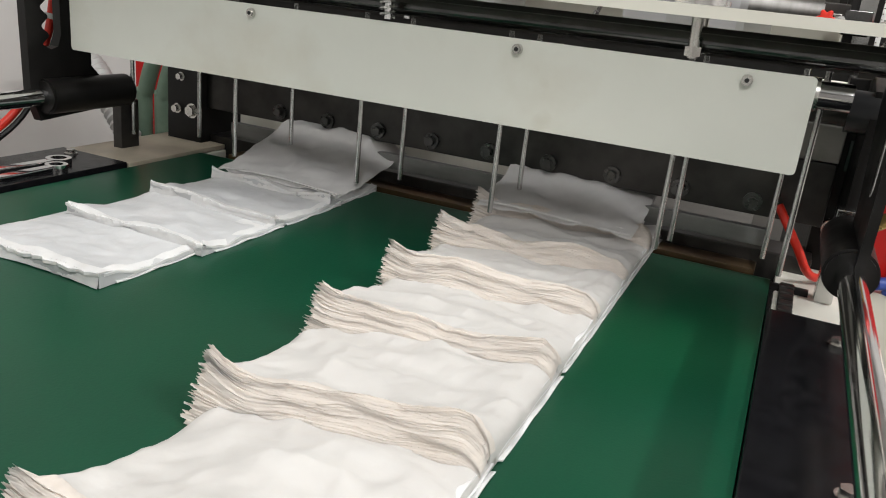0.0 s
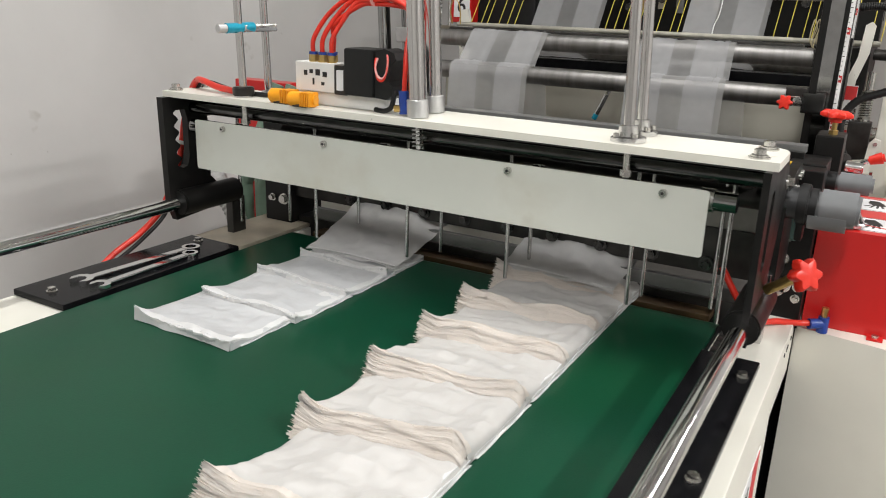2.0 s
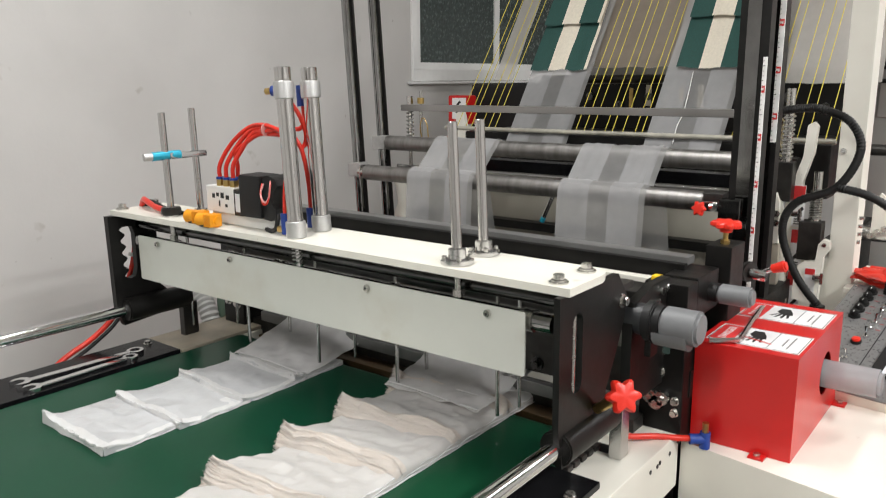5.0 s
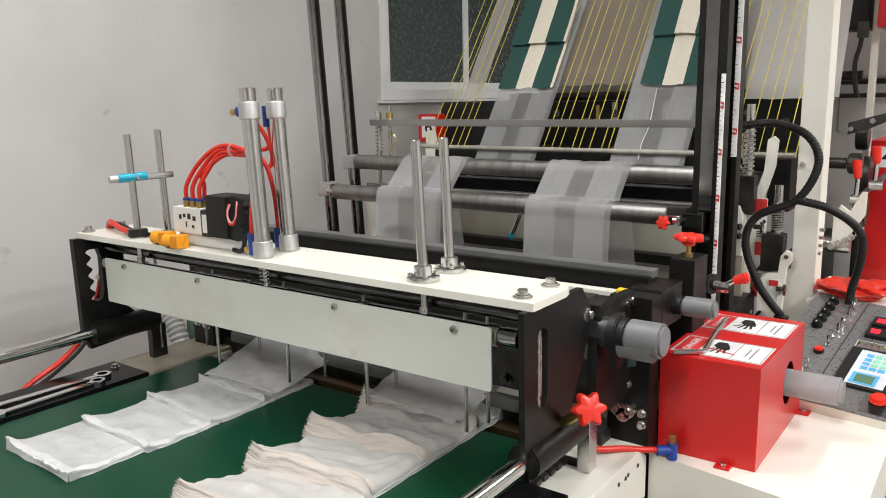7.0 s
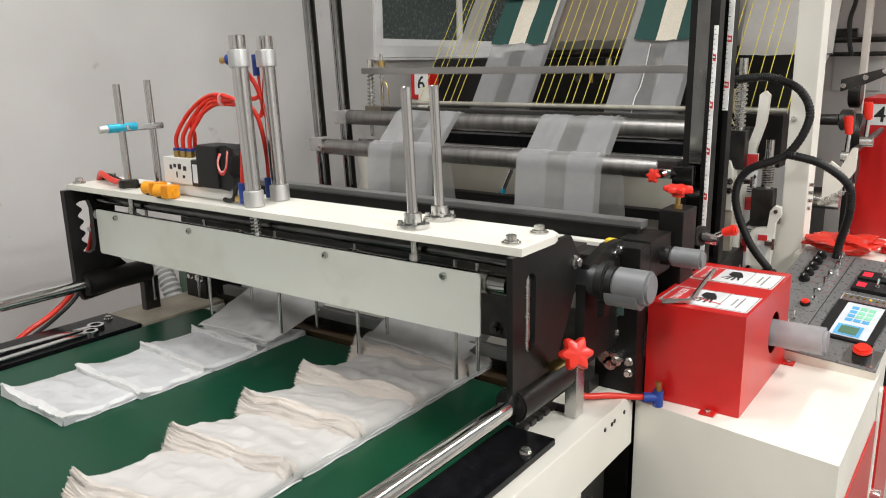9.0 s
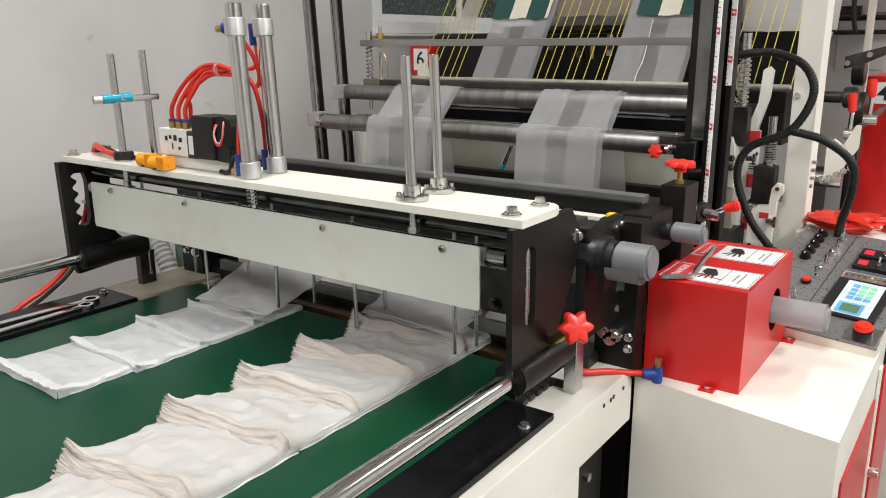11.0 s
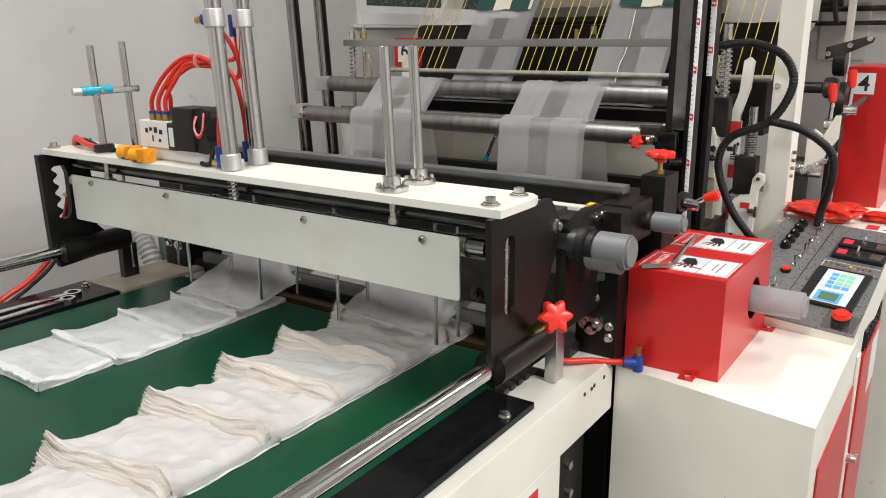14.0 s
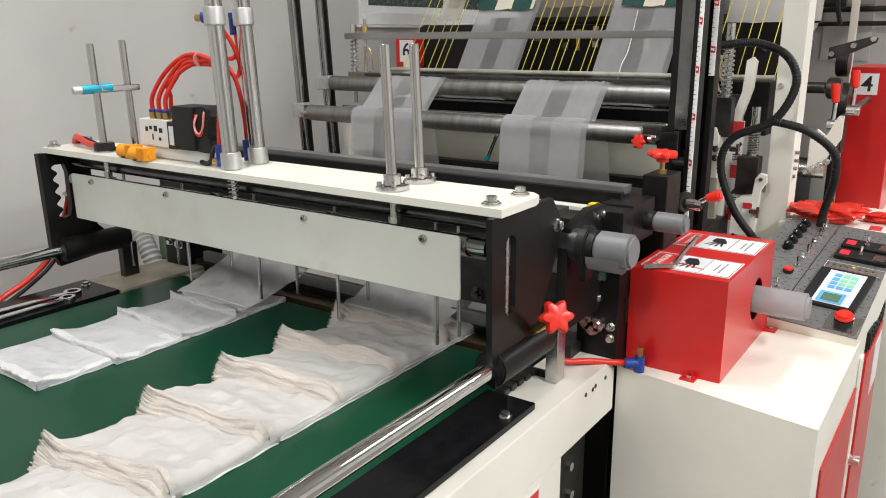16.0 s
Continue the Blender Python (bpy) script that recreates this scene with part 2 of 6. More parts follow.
def tube(bm, pts, r, seg=8, sub=6, rings=None):
    """A smooth tube through points; rings: (count, depth) makes it corrugated."""
    P = [Vector(p) for p in pts]
    line = []
    for i in range(len(P) - 1):
        p0, p1, p2, p3 = P[max(i - 1, 0)], P[i], P[i + 1], P[min(i + 2, len(P) - 1)]
        for k in range(sub):
            t = k / sub
            line.append(0.5 * (2 * p1 + (p2 - p0) * t + (2 * p0 - 5 * p1 + 4 * p2 - p3) * t * t + (3 * p1 - p0 - 3 * p2 + p3) * t ** 3))
    line.append(P[-1])
    prev = None
    side = Vector((0.31, 0.22, 0.92)).normalized()
    for i, c in enumerate(line):
        d = (line[min(i + 1, len(line) - 1)] - line[max(i - 1, 0)]).normalized()
        u = (side - d * side.dot(d))
        u = u.normalized() if u.length > 1e-4 else d.orthogonal().normalized()
        side = u
        w = d.cross(u)
        rad = r * (1 + (rings if rings else 0) * (1 if i % 2 else -1))
        ring = [bm.verts.new(c + rad * (math.cos(2 * math.pi * k / seg) * u + math.sin(2 * math.pi * k / seg) * w)) for k in range(seg)]
        if prev:
            for k in range(seg):
                bm.faces.new((prev[k], prev[(k + 1) % seg], ring[(k + 1) % seg], ring[k]))
        else:
            bm.faces.new(ring[::-1])
        prev = ring
    bm.faces.new(prev)
    return bm


def coil(bm, x, y, z0, z1, r, wire, turns):
    pts = [(x + r * math.cos(a), y + r * math.sin(a), z0 + (z1 - z0) * a / (2 * math.pi * turns)) for a in [2 * math.pi * i / 8 for i in range(8 * turns + 1)]]
    return tube(bm, pts, wire, 5, 1)


def hexa(bm, c, axis, r, h):
    a = Vector(c)
    return rod(bm, a, a + Vector(axis) * h, r, 6)


def finish(name, bm, material, smooth=True):
    me = bpy.data.meshes.new(name)
    bm.to_mesh(me)
    bm.free()
    me.materials.append(material)
    if smooth:
        me.polygons.foreach_set("use_smooth", [True] * len(me.polygons))
        me.set_sharp_from_angle(angle=radians(38))
    return me


def part(name, bm, material, parent, label=""):
    ob = new(name, finish(name, bm, material))
    if len(ob.data.vertices) < 1500:
        wn = ob.modifiers.new("even_faces", "WEIGHTED_NORMAL")
        wn.keep_sharp = True
    ob.parent = parent
    if label:
        tagged(ob, label)
    return ob


def thing(name, label, category, group="", at=(0, 0, 0)):
    ob = new(name)
    ob.empty_display_size = 0.05
    ob.location = at
    return tagged(ob, label, category, group)


def solo(name, bm, material, label, category, group="", kind=""):
    return tagged(new(name, finish(name, bm, material)), label, category, group, kind)


def nb():
    return bmesh.new()


def words(text, size, m, material, parent, name="lettering", bold=0.0):
    """Flat letters of the built-in font as a mesh."""
    cu = bpy.data.curves.new(name, "FONT")
    cu.body, cu.size, cu.align_x, cu.align_y, cu.extrude, cu.offset = text, size, "CENTER", "CENTER", 0.0003, bold
    tmp = bpy.data.objects.new(name, cu)
    me = bpy.data.meshes.new_from_object(tmp)
    bpy.data.objects.remove(tmp)
    me.materials.clear()
    me.materials.append(material)
    ob = new(name, me)
    ob.parent = parent
    ob.matrix_basis = m
    return ob


# ---------- room ----------
WX = -1.75
room = [
    ("floor", bx(nb(), -1.95, 4.2, -3.2, 7.2, -0.1, 0), FLOOR, "grey stained concrete workshop floor", "floor"),
    ("ceiling", bx(nb(), -1.95, 4.2, -3.2, 7.2, 3.1, 3.2), CEIL, "plain off-white workshop ceiling", "ceiling"),
    ("wall_north", bx(nb(), WX, 4.0, 7.0, 7.2, 0, 3.1), WALL, "plain pale grey plastered wall", "wall"),
    ("wall_south", bx(nb(), WX, 4.0, -3.2, -3.0, 0, 3.1), WALL, "plain pale grey plastered wall", "wall"),
    ("wall_east", bx(nb(), 4.0, 4.2, -3.2, 7.2, 0, 3.1), WALL, "plain pale grey plastered wall", "wall"),
]
for nm, bm, ma, lab, cat in room:
    solo(nm, bm, ma, lab, cat, kind="structure")
# west wall with the window opening
wy0, wy1, wz0, wz1 = 2.86, 4.6, 1.56, 2.75
bm = nb()
bx(bm, -1.95, WX, -3.2, wy0, 0, 3.1)
bx(bm, -1.95, WX, wy1, 7.2, 0, 3.1)
bx(bm, -1.95, WX, wy0, wy1, 0, wz0)
bx(bm, -1.95, WX, wy0, wy1, wz1, 3.1)
wall = solo("wall_west", bm, WALL, "pale grey plastered wall with faint scuffs", "wall", kind="structure")
win = thing("window_1", "white framed sliding window with dark frosted glass", "window")
tagged(win, kind="structure")
bm = nb()
for y0, y1, z0, z1 in ((wy0, wy1, wz0, wz0 + 0.05), (wy0, wy1, wz1 - 0.05, wz1), (wy0, wy0 + 0.05, wz0 + 0.05, wz1 - 0.05), (wy1 - 0.05, wy1, wz0 + 0.05, wz1 - 0.05)):
    bx(bm, WX - 0.09, WX + 0.012, y0, y1, z0, z1, 0.004)
part("window_frame", bm, WHITEFRAME, win)
for k, (y0, y1) in enumerate(((2.93, 3.625), (3.585, 4.55))):
    x0 = WX - 0.05 - 0.025 * k
    bm = nb()
    for a, b, c, d in ((y0, y1, wz0 + 0.05, wz0 + 0.085), (y0, y1, wz1 - 0.1, wz1 - 0.05), (y0, y0 + 0.045, wz0 + 0.085, wz1 - 0.1), (y1 - 0.045, y1, wz0 + 0.085, wz1 - 0.1)):
        bx(bm, x0 - 0.012, x0 + 0.012, a, b, c, d, 0.003)
    sash = part("sash", bm, WHITEFRAME, win)
    part("pane", bx(nb(), x0 - 0.003, x0 + 0.003, y0 + 0.045, y1 - 0.045, wz0 + 0.085, wz1 - 0.1), GLASS, sash, "dark frosted patterned glass")
part("window_sill", bx(nb(), WX + 0.001, WX + 0.03, wy0 - 0.03, wy1 + 0.03, wz0 - 0.013, wz0 - 0.002, 0.003), WHITEFRAME, win)
# Assumed fixtures added to go with the unseen lamps.
for lx, ly, watts in ASSUMED_LAMPS:
    lamp = thing("assumed_ceiling_lamp", "assumed white fluorescent batten lamp, out of view on the ceiling", "lamp", "workshop ceiling lamps")
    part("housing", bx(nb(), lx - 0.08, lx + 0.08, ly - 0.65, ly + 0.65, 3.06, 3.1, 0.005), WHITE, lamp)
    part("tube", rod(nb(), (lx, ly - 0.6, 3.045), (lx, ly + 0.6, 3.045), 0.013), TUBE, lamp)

# ---------- conveyor table ----------
BZ = 0.945
conv = thing("conveyor_table", "green belt conveyor table with cream steel frame", "conveyor")
bm = nb()
# belt loop over two end rollers
prof = []
for k in range(9):
    a = math.pi / 2 + math.pi * k / 8
    prof.append((-0.55 + 0.03 * math.cos(a), BZ - 0.03 + 0.03 * math.sin(a)))
for k in range(9):
    a = -math.pi / 2 + math.pi * k / 8
    prof.append((1.265 + 0.03 * math.cos(a), BZ - 0.03 + 0.03 * math.sin(a)))
prism(bm, prof, "x", -0.985, -0.018)
belt = part("belt", bm, BELT, conv, "glossy dark green smooth conveyor belt")
for side, x0, x1 in (("r", -0.012, 0.095), ("l", -1.14, -0.992)):
    out = x1 if side == "r" else x0
    part("side_beam", bx(nb(), x0, x1, -0.6, 1.398 if side == "r" else 1.385, 0.835, 0.938, 0.003), CREAM, conv, "cream painted box beam")
    part("side_panel", bx(nb(), out - 0.02 if side == "r" else x0, x1 if side == "r" else x0 + 0.02, -0.6, 1.186, 0.30, 0.8352, 0.002), CREAM, conv)
    # Black legs put the shade of the gap under the beam into colour.
    for y0, y1 in ((1.08, 1.18), (-0.5, -0.4)):
        part("leg", bx(nb(), x0 + 0.024, x1 - 0.024, y0, y1, 0.0, 0.836, 0.003), BLACK, conv)
    part("rail", bx(nb(), x0 + 0.02, x1 - 0.02, -0.45, 1.1, 0.25, 0.31, 0.003), CREAM, conv)
part("inner_tray", bx(nb(), -0.985, -0.02, -0.5, 1.25, 0.86, 0.885), BLACK, conv)
part("toothed_strip", bx(nb(), -0.0165, -0.0125, -0.5, 1.24, 0.90, 0.94), RUBBER, conv)
# black cover plates with bolts
for x0, x1, y0, y1, bolts in ((-0.0165, 0.073, 0.45, 1.131, ((0.058, 1.062), (0.058, 0.75), (0.058, 0.5))), (-1.137, -0.995, 0.684, 1.106, ((-1.09, 1.08), (-1.07, 0.715)))):
    pl = part("cover_plate", bx(nb(), x0, x1, y0, y1, 0.939, 0.951, 0.002), GLOSS, conv, "glossy black cover plate")
    for qx, qy in bolts:
        bm = nb()
        rod(bm, (qx, qy, 0.951), (qx, qy, 0.953), 0.010, 16)
        hexa(bm, (qx, qy, 0.953), (0, 0, 1), 0.0075, 0.006)
        part("bolt", bm, ZINC, pl)
part("bearing_plate", bx(nb(), -1.137, -0.995, 1.11, 1.36, 0.939, 0.948, 0.002), mat("worn_cream_plate", (0.42, 0.37, 0.29), 0.5, 0, 0.15, 20, 0.1, 100, stain=0.5, stain_colour=(0.3, 0.25, 0.18), stain_scale=8), conv)
for hy, hz in ((1.273, 0.913), (1.302, 0.912), (1.313, 0.914), (1.356, 0.914)):
    part("screw_hole", rod(nb(), (0.0945, hy, hz), (0.0962, hy, hz), 0.004, 10), INK, conv)
sg = part("warning_label", bx(nb(), 0.0952, 0.0962, 0.93, 1.11, 0.70, 0.822), PAPER, conv, "white warning label with a red heading")
part("label_heading", bx(nb(), 0.0962, 0.0967, 1.045, 1.105, 0.70, 0.818), REDINK, sg)
bm = nb()
for k in range(4):
    bx(bm, 0.0962, 0.0966, 0.95 + 0.02 * k, 0.96 + 0.02 * k, 0.72, 0.80)
part("text_bars", bm, INK, sg)

# small fittings on the beam end
bm = nb()
rod(bm, (-0.02, 1.262, 0.915), (0.03, 1.262, 0.915), 0.028, 20)
rod(bm, (0.03, 1.262, 0.915), (0.045, 1.262, 0.915), 0.018, 16)
part("end_roller_bearing", bm, RUBBER, conv)
for k in range(5):
    part("chain_link", bx(nb(), -0.006, 0.012, 1.14 + 0.024 * k, 1.158 + 0.024 * k, 0.939, 0.950, 0.003), DARKSTEEL, conv)

# guide rods
for gx, gz, y0 in ((-1.085, 1.048, -0.35), (0.049, 1.038, 0.22)):
    g = thing("guide_rod", "polished chrome guide rod along the conveyor", "rod", "conveyor guide rods")
    part("shaft", rod(nb(), (gx, y0, gz), (gx, 1.06, gz), 0.0135, 24), CHROME, g)
    part("foot", bx(nb(), gx - 0.012, gx + 0.012, y0 + 0.01, y0 + 0.04, 0.938, gz - 0.008), STEEL, g)

# ---------- stacking gantry ----------
gan = thing("stacking_gantry", "cream and black gantry bridging the conveyor", "machine part")
bm = nb()
pts = [(-1.11, 1.03), (0.066, 1.03), (0.066, 1.13), (0.060, 1.150), (0.045, 1.163), (0.025, 1.166), (-1.11, 1.166)]
prism(bm, pts, "z", 1.268, 1.280)
top = part("top_plate", bm, CREAM, gan, "cream painted steel top plate")
for qx, qy in ((0.036, 1.052), (0.036, 1.135), (-1.095, 1.052), (-1.095, 1.135)):
    bm = nb()
    rod(bm, (qx, qy, 1.280), (qx, qy, 1.2825), 0.0145, 22)
    rod(bm, (qx, qy, 1.2825), (qx, qy, 1.285), 0.0115, 20)
    rod(bm, (qx, qy, 1.285), (qx, qy, 1.293), 0.0082, 18, bevel=0.001)
    part("bolt", bm, ZINC, top)
# front guard panel with rounded corners
bm = nb()
r = 0.005
c = []
for cx, cz, a0 in ((-0.024 - r, 1.223 - r, 0), (-1.056 + r, 1.223 - r, 90), (-1.056 + r, 1.122 + r, 180), (-0.024 - r, 1.122 + r, 270)):
    for k in range(5):
        a = radians(a0 + 22.5 * k)
        c.append((cx + r * math.cos(a), cz + r * math.sin(a)))
prism(bm, c, "y", 1.061, 1.064)
guard = part("guard_panel", bm, PANEL, gan, "greyish white guard panel with smudges")
for qx in (-0.976, -0.72, -0.343, -0.09):
    bm = nb()
    rod(bm, (qx, 1.061, 1.2115), (qx, 1.0535, 1.2115), 0.0062, 18, 0.0058, bevel=0.0012)
    sc = part("screw", bm, ZINC, guard, "domed steel screw")
    part("socket", rod(nb(), (qx, 1.0536, 1.2115), (qx, 1.0529, 1.2115), 0.0026, 6), INK, sc)
bm = nb()
rod(bm, (-1.09, 1.088, 1.242), (0.043, 1.088, 1.242), 0.0105, 24)
part("cross_bar", bm, GLOSSTUBE, gan, "glossy dark steel cross tube")
part("cross_bar", rod(nb(), (-1.09, 1.118, 1.250), (0.043, 1.118, 1.250), 0.0085, 24), GLOSSTUBE, gan, "glossy dark steel cross tube")
part("cross_shaft", rod(nb(), (-1.085, 1.085, 1.205), (0.012, 1.085, 1.205), 0.0145, 24), DARKREFLCHROME, gan)
for qx in (-0.95, -0.6, -0.3, -0.03):
    part("shaft_collar", rod(nb(), (qx - 0.010, 1.085, 1.205), (qx + 0.010, 1.085, 1.205), 0.0175, 24), ZINC, gan)
# end plates, with a grip slot on the far one and a long slot on the near one
bm = nb()
outer = [(1.015, 1.268), (1.195, 1.268), (1.228, 1.228), (1.222, 1.19), (1.19, 1.13), (1.165, 1.09), (1.165, 1.01), (1.03, 1.01), (1.018, 1.07)]


def plate_with_slot(bm, outer, hole, x0, x1):
    n = len(hole)
    for x, flip in ((x0, False), (x1, True)):
        ov = [bm.verts.new((x, *p)) for p in outer]
        hv = [bm.verts.new((x, *p)) for p in hole]
        es = [bm.edges.new((ov[i], ov[(i + 1) % len(ov)])) for i in range(len(ov))] + [bm.edges.new((hv[i], hv[(i + 1) % n])) for i in range(n)]
        bmesh.ops.triangle_fill(bm, use_beauty=True, edges=es)
        if flip:
            for a, b in ((o0, ov), (h0, hv)):
                for i in range(len(a)):
                    bm.faces.new((a[i], a[(i + 1) % len(a)], b[(i + 1) % len(a)], b[i]))
        o0, h0 = ov, hv
    bmesh.ops.recalc_face_normals(bm, faces=bm.faces)
    return bm


slot = [(1.068 + 0.0155 * math.cos(radians(a)), (1.220 if s else 1.130) + 0.0155 * math.sin(radians(a))) for s, rng in ((1, range(0, 181, 30)), (0, range(180, 361, 30))) for a in rng]
near_plate = part("end_plate", plate_with_slot(nb(), outer, slot, 0.050, 0.060), BLACK, gan, "black steel end plate with a long slot")
part("slot_screw", rod(nb(), (0.0535, 1.066, 1.114), (0.0535, 1.066, 1.236), 0.0045, 10), ZINC, near_plate)
part("plate_bolt", rod(rod(nb(), (0.060, 1.208, 1.222), (0.063, 1.208, 1.222), 0.011, 18), (0.063, 1.208, 1.222), (0.071, 1.208, 1.222), 0.0075, 6), ZINC, near_plate)
grip = [(1.068, 1.24), (1.045, 1.24)] + [(1.043 - 0.006 * math.cos(4 * 2 * math.pi * k / 32) + 0.004 * k / 32, 1.235 - 0.11 * k / 32) for k in range(33)] + [(1.055, 1.118), (1.068, 1.122), (1.074, 1.14), (1.074, 1.22)]
far_plate = part("end_plate", plate_with_slot(nb(), [(1.012, 1.268), (1.13, 1.268), (1.13, 1.09), (1.15, 1.07), (1.15, 1.02), (1.03, 1.01), (1.015, 1.05)], grip, -1.108, -1.092), BLACK, gan, "black steel end plate with a finger grip")
for gx, gz in ((-1.085, 1.048), (0.049, 1.038)):
    bm = nb()
    rod(bm, (gx, 1.03, gz), (gx, 1.195, gz), 0.027, 28, bevel=0.003)
    part("rod_sleeve", bm, BLACK, gan, "black cylindrical sleeve round the rod")
for sx, zt in ((-1.09, 1.0), (0.076, 1.005)):
    if sx < 0:
        part("support_block", bx(nb(), sx - 0.010, sx + 0.010, 1.178, 1.218, 0.9385, zt + 0.03, 0.002), DARKSTEEL, gan, "dark steel support block")
    else:
        part("support_block", bx(nb(), 0.036, 0.058, 1.234, 1.264, 0.9385, 1.062, 0.002), STEEL, gan, "bright steel support block")
# clamp star knob on the near sleeve
bm = nb()
rod(bm, (0.064, 1.128, 1.070), (0.106, 1.118, 1.104), 0.008, 12)
part("clamp_screw", bm, BRASS, gan)


def star_knob(name, centre, axis, r, h, parent, arms=7):
    """A lobed plastic hand knob whose face looks along axis."""
    bm = nb()
    n = arms * 8
    prof = [(0.0, 0.82), (0.25, 1.0), (0.75, 1.0), (1.0, 0.84)]
    rings = []
    for hz, s in prof:
        rings.append([bm.verts.new((s * r * (0.84 + 0.16 * math.cos(arms * 2 * math.pi * k / n)) * math.cos(2 * math.pi * k / n), s * r * (0.84 + 0.16 * math.cos(arms * 2 * math.pi * k / n)) * math.sin(2 * math.pi * k / n), hz * h)) for k in range(n)])
    for a, b in zip(rings, rings[1:]):
        for k in range(n):
            bm.faces.new((a[k], a[(k + 1) % n], b[(k + 1) % n], b[k]))
    bm.faces.new(rings[0][::-1])
    tip = bm.verts.new((0, 0, h * 1.15))
    for k in range(n):
        bm.faces.new((rings[-1][k], rings[-1][(k + 1) % n], tip))
    rod(bm, (0, 0, -h * 0.7), (0, 0, 0), r * 0.4, 16)
    m = Matrix.Translation(centre) @ Vector(axis).to_track_quat("Z", "Y").to_matrix().to_4x4()
    bmesh.ops.transform(bm, matrix=m, verts=bm.verts)
    return part(name, bm, REDKNOB, parent, "red lobed plastic hand knob")


star_knob("hand_knob", (0.108, 1.116, 1.106), (0.62, -0.62, 0.35), 0.027, 0.019, gan, 6)
for k, (px, py) in enumerate([(-1.075, 1.2), (-0.856, 1.2), (-0.624, 1.2), (-0.402, 1.2), (-0.166, 1.2), (-0.012, 1.2), (-0.99, 1.27), (-0.795, 1.27), (-0.585, 1.27), (-0.385, 1.27), (-0.155, 1.255), (-0.035, 1.265)]):
    part("stop_pin", rod(nb(), (px, py, 0.972), (px, py, 1.23), 0.0038, 12), STEEL, gan)
part("pin_carrier", bx(nb(), -1.085, 0.045, 1.185, 1.285, 1.225, 1.237), DARKSTEEL, gan)
for qx in (-1.07, 0.02):
    part("carrier_bracket", bx(nb(), qx - 0.008, qx + 0.008, 1.10, 1.19, 1.226, 1.236), DARKSTEEL, gan)

def lathe(bm, x, y, profile, seg=36):
    """A turned upright body: profile lists (radius, height) from bottom to top."""
    rows = []
    for r, z in profile:
        rows.append([bm.verts.new((x + r * math.cos(2 * math.pi * k / seg), y + r * math.sin(2 * math.pi * k / seg), z)) for k in range(seg)])
    for lo, hi in zip(rows, rows[1:]):
        for k in range(seg):
            bm.faces.new((lo[k], lo[(k + 1) % seg], hi[(k + 1) % seg], hi[k]))
    bm.faces.new(list(reversed(rows[0])))
    bm.faces.new(rows[-1])
    return bm


def lean(ob, x, z, slope):
    """Tilts an upright thing slightly about the height z."""
    ob.matrix_basis = Matrix.Translation((x, 0, z)) @ Matrix.Rotation(-slope, 4, "Y") @ Matrix.Translation((-x, 0, -z))


# air cylinders standing on the gantry
for cx, cy in ((-0.518, 1.060), (-0.530, 1.135)):
    ac = thing("air_cylinder", "satin aluminium air cylinder standing upright on the gantry", "pneumatic cylinder", "upright air cylinders")
    part("end_cap", lathe(nb(), cx, cy, [(0.0175, 1.280), (0.0185, 1.281), (0.0185, 1.309), (0.0172, 1.3105)]), ALU, ac)
    part("barrel", lathe(nb(), cx, cy, [(0.0148, 1.3106), (0.0148, 1.531)]), BRUSHED, ac, "brushed stainless barrel")
    part("head_cap", lathe(nb(), cx, cy, [(0.0168, 1.5312), (0.0188, 1.533), (0.0188, 1.560), (0.0172, 1.5625)]), ALU, ac)
    part("boss", lathe(nb(), cx, cy, [(0.0148, 1.5626), (0.0148, 1.586), (0.0142, 1.587)]), BRUSHED, ac)
    for z, dz in ((1.294, 1), (1.547, -1)):
        bm = nb()
        ex = cx - 0.027
        rod(bm, (cx - 0.015, cy, z), (ex, cy - 0.001, z), 0.0085, 14)
        if dz > 0 or cy > 1.1:
            rod(bm, (ex, cy - 0.001, z - 0.009 * dz), (ex, cy - 0.001, z + 0.030 * dz), 0.0082, 14)
        else:
            rod(bm, (ex, cy, z), (ex - 0.004, cy - 0.002, z), 0.0092, 14)
        f = part("elbow_fitting", bm, BLUE, ac, "blue plastic push-in fitting")
        if cy < 1.1:
            part("brass_tip", rod(nb(), (ex - 0.004, cy - 0.002, z), (ex - 0.017, cy - 0.003, z), 0.0062, 12), BRASS, f)
    part("piston_rod", rod(nb(), (cx, cy, 1.226), (cx, cy, 1.268), 0.005, 12), CHROME, ac)
    part("rod_spring", coil(nb(), cx, cy - 0.002, 1.228, 1.268, 0.009, 0.0016, 6), SPRING, ac)
    lean(ac, cx, 1.28, 0.058)

